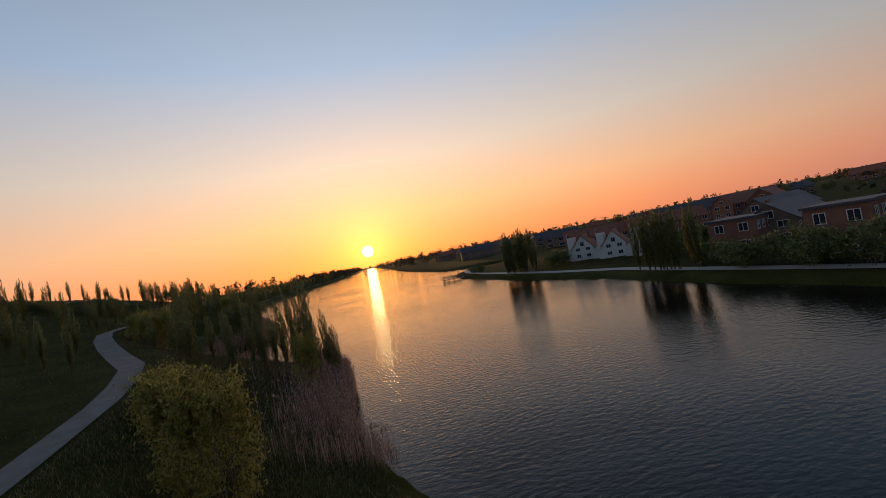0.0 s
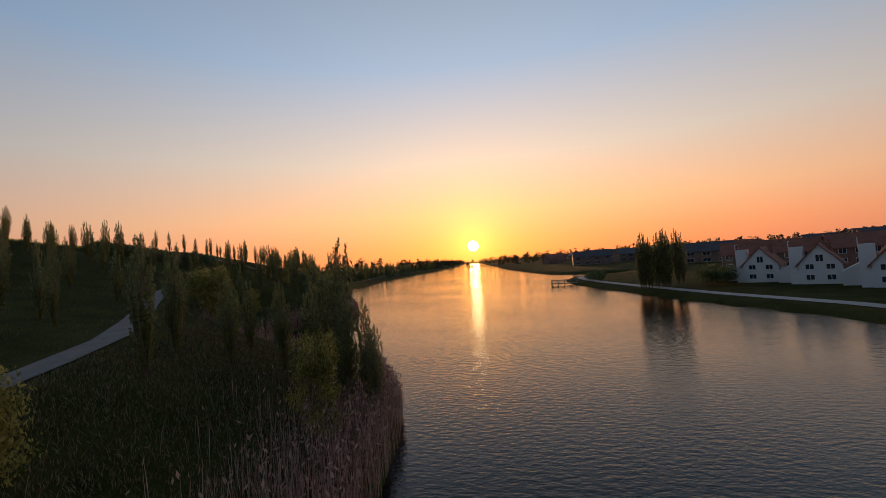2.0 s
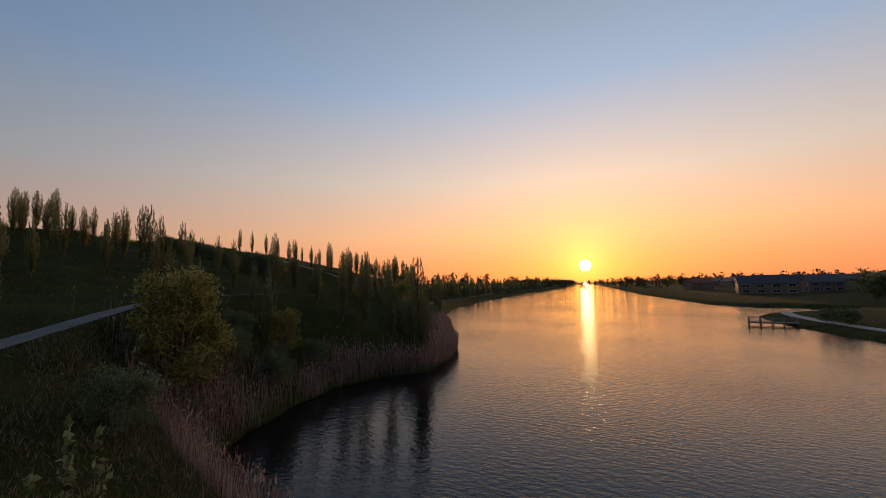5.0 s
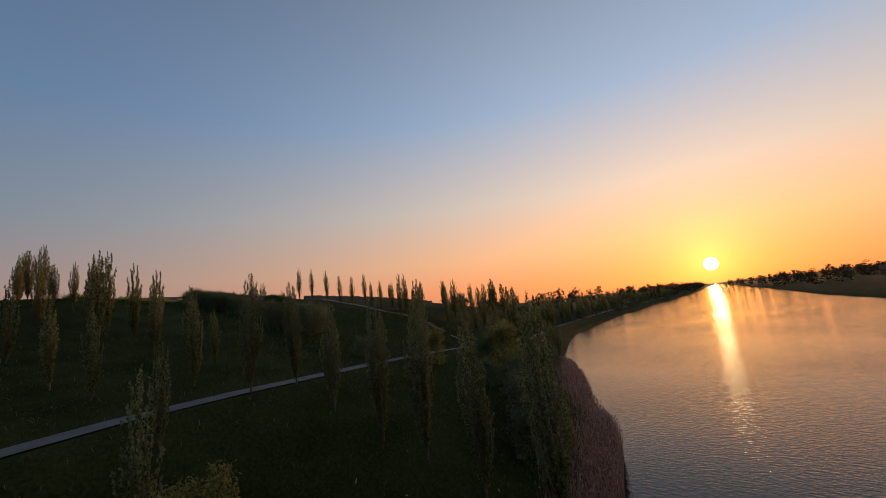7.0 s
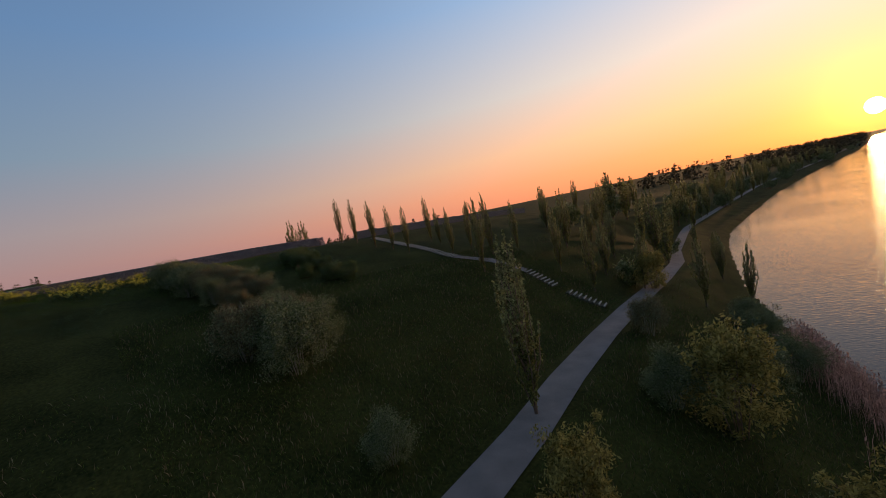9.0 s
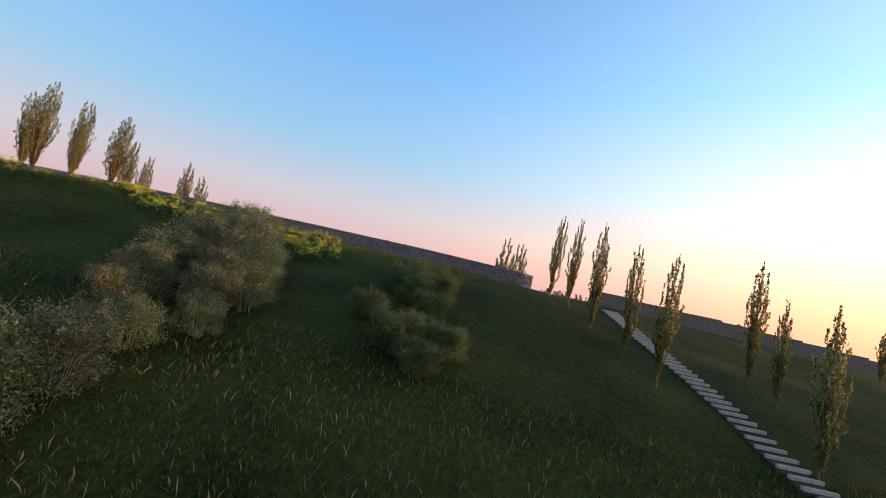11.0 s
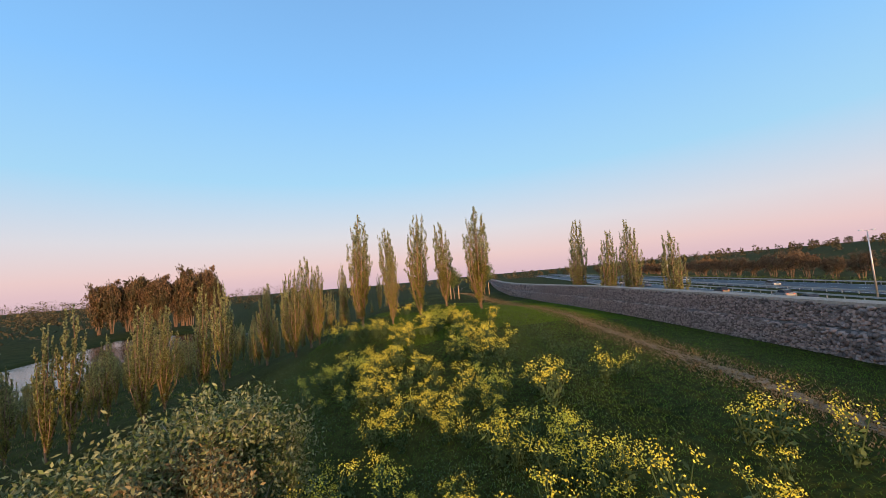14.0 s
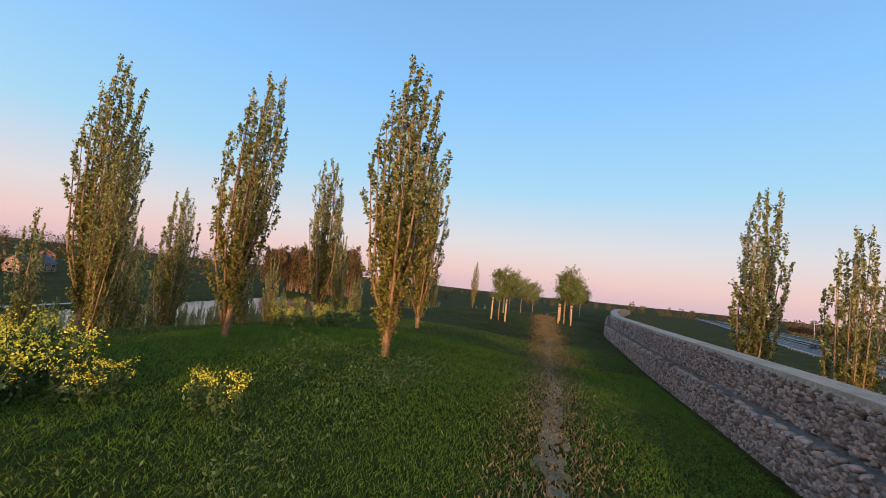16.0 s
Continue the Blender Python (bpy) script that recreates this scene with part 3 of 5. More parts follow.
for x, y, top in ((-25.4, 31, 13.3), (-29.6, 34.4, 13.6), (-35.6, 35, 14.2), (-33, 29, 13.6), (-48.9, 41, 16.2), (-43.5, 44, 15.0), (-39, 41, 14.4), (-54, 38, 17.0), (-58.6, 43, 18.4), (-64, 40, 19.4), (-69.6, 43, 21.0),
                  (-74.5, 41, 22.2), (-79, 44, 23.0), (-29.5, 68.5, 11.6), (-31, 63, 12.2), (-24.4, 38.4, 11.6), (-28, 40.5, 12.4), (-33.2, 45.6, 13.4), (-20.6, 44.6, 10.8), (-46, 52, 15.4)):
    poplar(x, y, 6, "mid", group="poplars on the lower slope", top=top, wide=0.72)
for x, y, h in ((-27, 17, 6), (-26, 8, 6), (-38, 20, 6), (-44, 22, 6), (-50, 25, 6.2), (-57, 28, 6), (-65, 26, 6), (-33, 2, 6.4), (-41, 7, 6), (-50, 3, 6),
                (-58, 6, 6), (-67, 10, 6), (-75, -12, 6), (-60, -13, 6), (-48, -28, 6.4), (-38, -20, 6), (-28, -24, 6), (-20, -30, 6), (-70, -40, 6), (-55, -50, 6)):
    poplar(x, y, h, "mid", group="poplars beyond the ridge", wide=0.9)
# the young plantation on the slope towards the first shore
for i in range(44):
    x, y = -32 - 40 * ((i * 0.618) % 1), 4 + 1.45 * i + jit.uniform(-2, 2)
    if abs(x - PATH_LINE(y)[0]) > 3 and y < 64 and not (12 < y < 39 and x > -24):
        poplar(x, y, jit.uniform(4.6, 6.2), "mid", group="poplars on the lower slope")
for i in range(46):
    x, y = -14 - 36 * ((i * 0.618) % 1), -62 + 2.0 * i + jit.uniform(-2, 2)
    if abs(x - PATH_LINE(y)[0]) > 2.5 and x < LEFT_BANK(y)[0] - 4 and not (y > 12 and x > -21):
        poplar(x, y, jit.uniform(4.6, 6.2), "mid", group="poplars on the lower slope")
# behind the wall
for x, y, top in ((-90.9, 66.0, 24.7), (-93.7, 65.8, 23.7), (-91.5, 72.2, 23.7), (-94.6, 72.2, 22.8)):
    poplar(x, y, 7, "near", label="full-leaved poplar standing close behind the stone wall", group="poplars behind the wall", wide=0.95, top=top)
poplar(-91.2, 108, 6, "mid", group="poplars behind the wall", wide=1.1, top=22.7)
poplar(-89.6, 109.4, 6, "mid", group="poplars behind the wall", wide=1.1, top=22.2)
# far rows along the ridge and the bank
far_crowns, far_trunks = bmesh.new(), bmesh.new()
for i in range(130):
    y = 150 + 4.2 * i + jit.uniform(-2, 2)
    x = LEFT_BANK(y)[0] - (jit.uniform(7, 22) if y < 320 else jit.uniform(7, 40))
    s = jit.uniform(7.5, 10.5) / 8.0
    at = Matrix.LocRotScale((x, y, ground_at(x, y) - 0.05), Euler((0, 0, i * 1.7)), (s, s, s))
    for bm, me in zip((far_trunks, far_crowns), POPLAR_KINDS["far"][i % 4]):
        n = len(bm.verts)
        bm.from_mesh(me)
        bm.verts.ensure_lookup_table()
        bmesh.ops.transform(bm, matrix=at, verts=bm.verts[n:])
for nm, bm, mats, label in (("far_poplars", far_crowns, (POPLAR, POPLARTOP), "distant row of slender poplars along the lake"), ("far_poplar_trunks", far_trunks, (BARK,), "bare trunks of the distant poplar row")):
    me = bpy.data.meshes.new(nm)
    bm.to_mesh(me)
    bm.free()
    for m in mats:
        me.materials.append(m)
    tagged(new(nm, me), label, "tree row", kind="stuff")
for i in range(26):
    y = 84 + 3.6 * i
    if y > 118:
        poplar(PATH_LINE(y)[0] + jit.uniform(3, 9), y, jit.uniform(5.5, 7.5), "mid", group="poplars by the bank") if i % 3 == 0 else None
# tall clumps on the town bank
for x0, y0, x1, y1, n, h in ((47.8, 56, 52, 48, 16, 10.9), (39.5, 101, 46, 99, 17, 11.9)):
    for i in range(n):
        u = (i + jit.uniform(-0.2, 0.2)) / (n - 1)
        x, y = x0 + (x1 - x0) * u, y0 + (y1 - y0) * u
        x = max(x, RIGHT_BANK(y)[0] + 1.6) + jit.uniform(0, 2.5)
        poplar(x, y, h * jit.uniform(0.86, 1.06), "mid", label="tall dark poplar on the far lake bank", group="tall poplars on the town bank", wide=0.75)


def bush_parts(seed, height, radius, n_leaf, leaf, mats, trunk_mat, droop=0.0, stems=6, blossom=0, low=0.08):
    """A many-stemmed bush or small tree: stems, an uneven leafy crown, and blossom if any."""
    r = np.random.default_rng(seed)
    b = Build()
    tips = []
    for k in range(stems):
        a = k * math.tau / stems + r.uniform(-0.5, 0.5)
        h = height * r.uniform(0.62, 0.98)
        rad = radius * r.uniform(0.25, 0.85)
        p0 = np.array([math.cos(a), math.sin(a), 0]) * radius * 0.12
        p1 = p0 + [math.cos(a) * rad * 0.35, math.sin(a) * rad * 0.35, h * 0.5]
        p2 = p0 + [math.cos(a) * rad, math.sin(a) * rad, h]
        b.tube([p0 - [0, 0, 0.3], p1, p2], [0.032 * height / 4, 0.022 * height / 4, 0.006], 5)
        for _ in range(3):
            s = p1 + (p2 - p1) * r.uniform(0, 0.6)
            e = s + np.append(r.normal(0, 0.3, 2) * radius, r.uniform(0.1, 0.3) * height)
            b.tube([s, e], [0.018 * height / 4, 0.006], 4)
            tips.append((s, e))
        tips.append((p1, p2))
    trunk = b.mesh("stem", trunk_mat, True)
    clumps = [s + (np.array(e) - s) * u for s, e in tips for u in (0.6, 0.95)]
    for _ in range(60):
        d = r.normal(size=3)
        d /= np.linalg.norm(d)
        q = r.uniform(0.25, 1) ** 0.4
        mid = height * (0.5 + low * 0.5)
        clumps.append(np.array([d[0] * radius * q, d[1] * radius * q, mid + d[2] * q * (height * 0.94 - mid)]))
    clumps = np.array(clumps)
    g = r.integers(0, len(clumps), n_leaf)
    size = r.uniform(0.06, 0.17, len(clumps))[g][:, None] * radius
    c = clumps[g] + r.normal(size=(n_leaf, 3)) * size
    if droop:
        hang = r.uniform(0, 1, n_leaf) ** 1.4 * droop * height
        rr = np.hypot(c[:, 0], c[:, 1])
        c[:, 2] -= hang * np.clip(rr / radius, 0.2, 1)
    c = c[c[:, 2] > 0.05 * height]
    v, f = leaves(c, leaf, up=-0.9 if droop else 0.25, aspect=1.5, seed=seed + 5)
    crown = mesh_of("crown", v, f, mats, mat_index=(r.uniform(size=len(clumps))[g][: len(c)] > 0.6).astype(int) if len(mats) > 1 else None)
    out = [("stem", trunk), ("crown", crown)]
    if blossom:
        c2 = clumps[r.integers(0, len(clumps), blossom)] + r.normal(size=(blossom, 3)) * 0.13 * radius
        v, f = leaves(c2[c2[:, 2] > 0.2 * height], leaf * 0.7, seed=seed + 9)
        out.append(("blossom", mesh_of("blossom", v, f, BLOSSOM)))
    return out


BUSHES = {
    "willow": [bush_parts(400 + i, 3.6, 1.9, 21000, 0.042, [WILLOW, SHRUB], PALEBARK, stems=9, low=-0.1) for i in range(3)],
    "rust": [bush_parts(420 + i, 3.6, 1.6, 17000, 0.042, [RUST, WILLOW], PALEBARK, stems=8, low=-0.05) for i in range(3)],
    "hawthorn": [bush_parts(440 + i, 2.8, 1.9, 24000, 0.052, [SHRUB], BARK, blossom=2600, stems=9, low=-0.2) for i in range(3)],
    "golden": [bush_parts(460 + i, 5.5, 2.0, 9000, 0.075, [GOLDWILLOW], BARK, low=-0.08) for i in range(2)],
    "weeping": [bush_parts(480, 5.5, 2.3, 9000, 0.085, [GOLDWILLOW], BARK, droop=0.55)],
    "round": [bush_parts(490 + i, 5.0, 3.0, 2600, 0.16, [SHRUB, WILLOW], BARK) for i in range(3)],
    "bare": [bush_parts(500 + i, 9.0, 4.0, 2600, 0.2, [BROWNWOOD], BARK, stems=8, low=0.25) for i in range(3)],
    "wood": [bush_parts(520 + i, 24.0, 7.5, 6000, 0.5, [FARWOOD, BROWNWOOD], BARK, stems=7) for i in range(3)],
}
bush_count = 0


def bush(kind, x, y, scale, name, label, category, group="", sz=1.0):
    global bush_count
    bush_count += 1
    ob = thing(name, label, category, group)
    ob.matrix_basis = Matrix.LocRotScale((x, y, ground_at(x, y) - 0.06), Euler((0, 0, bush_count * 2.1)), (scale, scale, scale * sz))
    for n, me in BUSHES[kind][bush_count % len(BUSHES[kind])]:
        part(n, me, ob)
    return ob


# willows and shrubs on the slope
for x, y, k, s in ((-59.7, 93.2, "willow", 0.42), (-61.2, 94.2, "willow", 0.4), (-60.9, 91.6, "rust", 0.5), (-62.4, 93.6, "rust", 0.55), (-62.4, 91.2, "rust", 0.6), (-63.6, 94.4, "willow", 0.5),
                   (-64.3, 92.9, "rust", 0.62), (-64.6, 90.6, "willow", 0.66), (-65.4, 93.7, "willow", 0.56), (-66.2, 92.2, "rust", 0.72), (-66.9, 93.2, "willow", 0.6), (-67.0, 90.6, "rust", 0.72),
                   (-68.0, 92.2, "rust", 0.7), (-68.9, 91.4, "willow", 0.72), (-68.6, 89.6, "willow", 0.72), (-69.9, 91.3, "rust", 0.66), (-70.6, 90.2, "willow", 0.7), (-71.3, 91.0, "rust", 0.6),
                   (-71.9, 89.8, "willow", 0.7), (-72.8, 90.3, "rust", 0.6), (-73.0, 88.8, "willow", 0.68), (-57.6, 93.4, "rust", 0.6), (-56.1, 92.8, "willow", 0.7), (-55.2, 91.2, "rust", 0.75), (-54.2, 92.9, "rust", 0.8), (-52.6, 91.6, "willow", 0.95), (-51.4, 93.0, "willow", 0.85), (-50.2, 91.0, "willow", 1.0), (-53.4, 89.4, "rust", 0.95)):
    bush(k, x, y, s * 1.02, "willow_bush", "grey-green willow bush with pale stems" if k == "willow" else "half-bare bush with rusty brown buds", "bush", "willow thicket on the slope")
for x, y, s in ((-61.9, 101.2, 0.42), (-63.0, 100.2, 0.52), (-63.2, 102.2, 0.42), (-64.4, 101.2, 0.36), (-66.6, 101.2, 0.44), (-68.2, 100.4, 0.5), (-69.4, 100.0, 0.56), (-70.7, 100.6, 0.55),
                (-71.9, 99.9, 0.52), (-73.2, 101.0, 0.5), (-74.4, 101.8, 0.4), (-69.9, 101.7, 0.45), (-71.9, 101.9, 0.42), (-65.3, 98.6, 0.4)):
    bush("hawthorn", x, y, s, "hawthorn_bush", "green hawthorn bush flecked with white blossom", "bush", "hawthorns on the slope")
# trees and bushes by the lake
bush("golden", -3.2, 13.4, 0.78, "willow_tree", "yellow-green young willow by the lake", "tree", "willows by the lake", 1.38)
bush("golden", -5.2, 15.6, 0.8, "willow_tree", "yellow-green young willow by the lake", "tree", "willows by the lake", 1.3)
bush("golden", -5.6, 6.8, 0.75, "willow_tree", "yellow-green young willow by the lake", "tree", "willows by the lake")
bush("weeping", -9.4, 22.6, 0.75, "weeping_willow", "golden weeping willow beside the path", "tree", "willows by the lake")
bush("golden", -3.0, 32.0, 0.66, "willow_tree", "tapering yellow-green young tree at the reedy bank", "tree", "willows by the lake", 1.45)
for x, y, s, k in ((-26.8, 58.3, 1.4, "golden"), (-19.4, 50.6, 0.7, "willow"), (-28.4, 63.6, 0.8, "willow"), (-29, 70, 0.75, "golden"), (-27.6, 56.4, 0.7, "rust"), (-24.6, 57.4, 0.5, "rust"), (-30.5, 61.5, 0.9, "golden"), (-30.5, 66, 0.75, "willow"), (-27.2, 60, 0.9, "golden"), (-26.8, 66.5, 0.75, "willow"), (-27.4, 72.4, 0.7, "willow"),
                   (-28, 68, 0.6, "rust"), (-24.4, 90.2, 1.2, "rust"), (-25.6, 93.2, 1.2, "rust"), (-22.6, 86.4, 1.15, "rust"), (-28.4, 99.4, 0.8, "golden"), (-33.6, 104.4, 1.0, "golden"), (-35.0, 93.2, 0.62, "golden"), (-45.5, 128, 0.8, "golden"), (-35.5, 121.5, 0.9, "willow"), (-33, 117, 0.8, "willow"),
                   (-37, 126, 0.9, "willow"), (-40, 112, 0.8, "rust"), (-36, 104, 0.8, "willow")):
    bush(k, x, y, s, "willow_bush", "bushy yellow-green willow between path and lake", "bush", "bushes by the lake")
for i in range(60):
    y = 130 + 13 * i
    bush("round", LEFT_BANK(y)[0] - jit.uniform(2, 30), y, jit.uniform(0.6, 1.1), "shrub", "dark rounded shrub on the lake bank", "bush", "shrubs along the far bank")
for x, y, s in ((52, 41, 0.75), (54, 39, 0.8), (53, 33, 0.75), (56, 35, 0.9), (54, 28, 0.95), (57, 23, 0.9), (52, 97, 0.7), (54.5, 96, 0.75), (39.5, 133, 0.6), (41, 130.5, 0.6), (58, 17, 1.0), (45, 104, 0.7), (55, 46, 0.7), (57, 52, 0.6)):
    bush("round", x, y, s, "shrub", "dark rounded bush on the town bank", "bush", "bushes on the town bank")
for x, y, s in ((-29, 98, 0.8), (-30.6, 94.8, 0.7), (-34, 111, 0.9), (-42, 91, 0.55)):
    bush("willow", x, y, s, "willow_bush", "dark bushy willow above the reedy bank", "bush", "bushes by the lake")
sap = Build()
sr = np.random.default_rng(88)
sap.tube([(0, 0, -0.2), (0.03, 0.02, 0.8), (0.05, 0, 1.9)], [0.02, 0.014, 0.004], 5)
for k in range(70):
    z = sr.uniform(0.35, 1.5)
    a, q, h = sr.uniform(0, math.tau), sr.uniform(0.12, 0.4), sr.uniform(0.25, 0.5)
    sap.tube([(0.03, 0.01, z), (math.cos(a) * q * 0.6, math.sin(a) * q * 0.6, z + h * 0.5), (math.cos(a) * q, math.sin(a) * q, z + h)], [0.006, 0.004, 0.002], 3)
REDTWIG = material("dead_red_twig", (0.3, 0.12, 0.06), 0.8, vary=0.25, scale=6, fine=30, bump=0.2, second=(0.36, 0.17, 0.09))
dead = thing("dead_sapling", "small dead sapling with reddish bare twigs", "sapling", at=pose(-66.2, 98.5, ground_at(-66.2, 98.5) - 0.05, 0, 0.12, 0) @ Matrix.Scale(0.66, 4))
part("crown", sap.mesh("crown", REDTWIG), dead)
# staked young trees beside the trail
def young_tree_parts(seed):
    """A thin stem with a small round crown combed by the wind."""
    r = np.random.default_rng(seed)
    b = Build()
    b.tube([(0, 0, -0.2), (0.02, 0.01, 0.9), (-0.04, 0, 2.0), (-0.1, 0, 2.9)], [0.04, 0.035, 0.024, 0.008], 6)
    cs = []
    for k in range(46):
        z = r.uniform(1.05, 2.5)
        a, q = r.uniform(0, math.tau), r.uniform(0.35, 1.0) * np.interp(z, [1.0, 1.5, 2.1, 2.6], [0.7, 1.05, 0.9, 0.5])
        e = np.array([math.cos(a) * q - 0.12, math.sin(a) * q, z + r.uniform(0.2, 0.75)])
        b.tube([(-0.03, 0, z), e * [0.55, 0.55, 1] - [0, 0, 0.22], e], [0.012, 0.008, 0.003], 3)
        u = r.uniform(0.3, 1.05, 75)[:, None]
        cs.append(np.array([-0.03, 0, z]) + (e - np.array([-0.03, 0, z])) * u + r.normal(size=(75, 3)) * 0.09)
    v, f = leaves(np.concatenate(cs), 0.042, up=0.4, aspect=1.5, seed=seed + 1)
    return b.mesh("stem", BARK, True), mesh_of("crown", v, f, SHRUB)


YOUNG = [young_tree_parts(560 + i) for i in range(3)]
for i, (x, y, h) in enumerate(((-86.3, 53.2, 1.25), (-86.9, 47.5, 1.2), (-88.0, 41.5, 1.2), (-90.0, 33, 1.2), (-82.2, 57.0, 0.98), (-82.6, 51.6, 1.0), (-83.4, 45.4, 1.0), (-84.6, 38, 1.0))):
    tree = thing("young_tree", "young tree with windswept pale leaves beside stakes", "tree", "young trees by the trail", at=pose(x, y, ground_at(x, y), 0, 0, i * 0.4) @ Matrix.Scale(h, 4))
    part("stem", YOUNG[i % 3][0], tree)
    part("crown", YOUNG[i % 3][1], tree)
    for dx in (-0.4, 0.4) if i in (0, 4) else (0.4,) if i in (1, 5) else ():
        st = thing("tree_stake", "orange-brown round wooden tree stake", "stake", "stakes of the young trees", at=pose(x + dx, y + 0.35, ground_at(x + dx, y + 0.35) - 0.2))
        part("post", Build().tube([(0, 0, 0), (0, 0, 1.5)], [0.05, 0.045], 8).mesh("post", STAKE, True), st)
        part("band", Build().box(-0.06, 0.06, -0.06, 0.06, 1.3, 1.35).mesh("band", BLACK), st)


# ---- stair down the slope ----
# tread earth, coloured dark to stand in for the shaded gaps between steps
STEPEARTH_SHADE = material("shaded_step_earth", (0.06, 0.055, 0.035), 0.95, vary=0.4, scale=2, fine=25, bump=0.6, second=(0.11, 0.095, 0.06))
STEPTIMBER = material("step_timber", (0.36, 0.33, 0.28), 0.85, vary=0.25, scale=4, fine=30, bump=0.4, second=(0.48, 0.44, 0.37))
def stair(name, x0, y0, x1, y1, steps, width=0.95):
    ob = thing(name, "timber-edged earth stair with shade-dark treads climbing the grassy slope", "stairs", "stair flights")
    tread = Build().box(-0.5, 0.5, -width / 2, width / 2, -0.25, 0).mesh("tread", STEPEARTH_SHADE)
    riser = Build().box(-0.055, 0.055, -width / 2 - 0.05, width / 2 + 0.05, -0.07, 0.04).mesh("riser", STEPTIMBER)
    a = math.atan2(y1 - y0, x1 - x0)
    run = math.hypot(x1 - x0, y1 - y0) / steps
    z0, z1 = ground_at(x0, y0), ground_at(x1, y1)
    for i in range(steps):
        u = (i + 0.5) / steps
        x, y = x0 + (x1 - x0) * u, y0 + (y1 - y0) * u
        z = z0 + (z1 - z0) * u + 0.14
        z = max(z, ground_at(x, y) + 0.08)
        t = part("tread", tread, ob)
        t.matrix_basis = Matrix.LocRotScale((x, y, z), Euler((0, 0, a)), (run * 0.98, 1, 1))
        e = part("riser", riser, ob)
        e.matrix_basis = Matrix.LocRotScale((x + math.cos(a) * run * 0.5, y + math.sin(a) * run * 0.5, z + 0.01), Euler((0, 0, a)), (1, 1, 1))
    return ob


stair("stair", -76, 113.4, -60.1, 113.3, 36)
stair("stair", -53.8, 117.2, -50.6, 117.2, 8)
stair("stair", -49.5, 117.3, -46.2, 118.1, 8)
link = [(-60.1, 113.4), (-58.4, 114.2), (-56.6, 115.4), (-55.2, 116.6), (-53.7, 117.2)]
tagged(new("landing_path", ribbon("landing_path", link, 0.55, PAVING, 0.12)), "pale landing path between two stair flights", "path", kind="structure")

# ---- gabion wall along the crest ----
wall_pts = np.array([(WALL_LINE(y)[0], y) for y in np.concatenate([np.arange(-140, 30, 6.0), np.arange(30, 110.6, 1.5)])])
seg = np.linalg.norm(np.diff(wall_pts, axis=0), axis=1)
wall_s = np.concatenate([[0], np.cumsum(seg)])
WALL_LEN = float(wall_s[-1])


def on_wall(s):
    x, y = np.interp(s, wall_s, wall_pts[:, 0]), np.interp(s, wall_s, wall_pts[:, 1])
    x2, y2 = np.interp(s + 0.3, wall_s, wall_pts[:, 0]), np.interp(s + 0.3, wall_s, wall_pts[:, 1])
    x1, y1 = np.interp(s - 0.3, wall_s, wall_pts[:, 0]), np.interp(s - 0.3, wall_s, wall_pts[:, 1])
    d = np.array([x2 - x1, y2 - y1])
    d /= np.linalg.norm(d) + 1e-9
    return np.array([x, y]), d, np.array([d[1], -d[0]])


def wall_foot(s):
    p, d, n = on_wall(s)
    return float(WALL_LINE(p[1])[1]) + 0.05


LOWER, UPPER, BACK = 0.94, 1.5, 0.32


def wall_strip(name, lo, hi, front, back, mat):
    """A solid course of the wall between two heights, from its front to its back face."""
    v, f = [], []
    ss = np.arange(0, WALL_LEN, 1.5)
    for s in ss:
        p, d, n = on_wall(s)
        z = wall_foot(s)
        for o, h in ((front, lo), (front, hi), (back, hi), (back, lo)):
            v.append((p[0] + n[0] * o, p[1] + n[1] * o, z + h))
    for i in range(len(ss) - 1):
        for k in range(4):
            a, b = i * 4 + k, i * 4 + (k + 1) % 4
            f.append((a, a + 4, b + 4, b))
    f += [(0, 1, 2, 3), tuple(len(v) - 4 + k for k in (3, 2, 1, 0))]
    return mesh_of(name, v, f, mat)


gabion = tagged(new("wall_gabion", wall_strip("wall_gabion", -0.6, UPPER, 0.0 - BACK, -0.75, GRAVEL)), "long grey gabion wall of packed stones in two courses", "wall", kind="structure")
part("lower_course", wall_strip("lower_course", -0.6, LOWER, 0.0, -0.74, GRAVEL), gabion)
part("coping", wall_strip("coping", UPPER, UPPER + 0.08, -BACK + 0.05, -0.78, COPING), gabion, "pale flat stone coping")


def stone_mesh(seed):
    r = np.random.default_rng(seed)
    bm = bmesh.new()
    bmesh.ops.create_icosphere(bm, subdivisions=1, radius=0.5)
    for v in bm.verts:
        v.co = Vector([math.copysign(abs(c) ** 0.6, c) * r.uniform(0.75, 1.1) for c in v.co])
    me = bpy.data.meshes.new("stone")
    bm.to_mesh(me)
    bm.free()
    return me


STONES = [stone_mesh(600 + i) for i in range(6)]
for m in STONES:
    m.materials.append(STONE_PIECE)
stone_arrays = []
for m in STONES:
    vv = np.array([v.co[:] for v in m.vertices])
    ff = np.array([p.vertices[:] for p in m.polygons])
    stone_arrays.append((vv, ff))
near_s = float(np.interp(78.0, wall_pts[:, 1], wall_s))


def stone_places(s0, s1, size):
    r = np.random.default_rng(77)
    for lo, hi, off in ((0.02, LOWER, 0.02), (LOWER, UPPER, 0.02 - BACK)):
        rows = max(3, int((hi - lo) / (size * 0.78)))
        for k in range(rows):
            s = s0 + r.uniform(0, size)
            while s < s1:
                w = size * r.uniform(0.7, 1.15)
                yield s, lo + (k + 0.5) * (hi - lo) / rows + r.uniform(-0.05, 0.05), off, w, size * 0.9 * r.uniform(0.75, 1.15), r
                s += w * 0.94


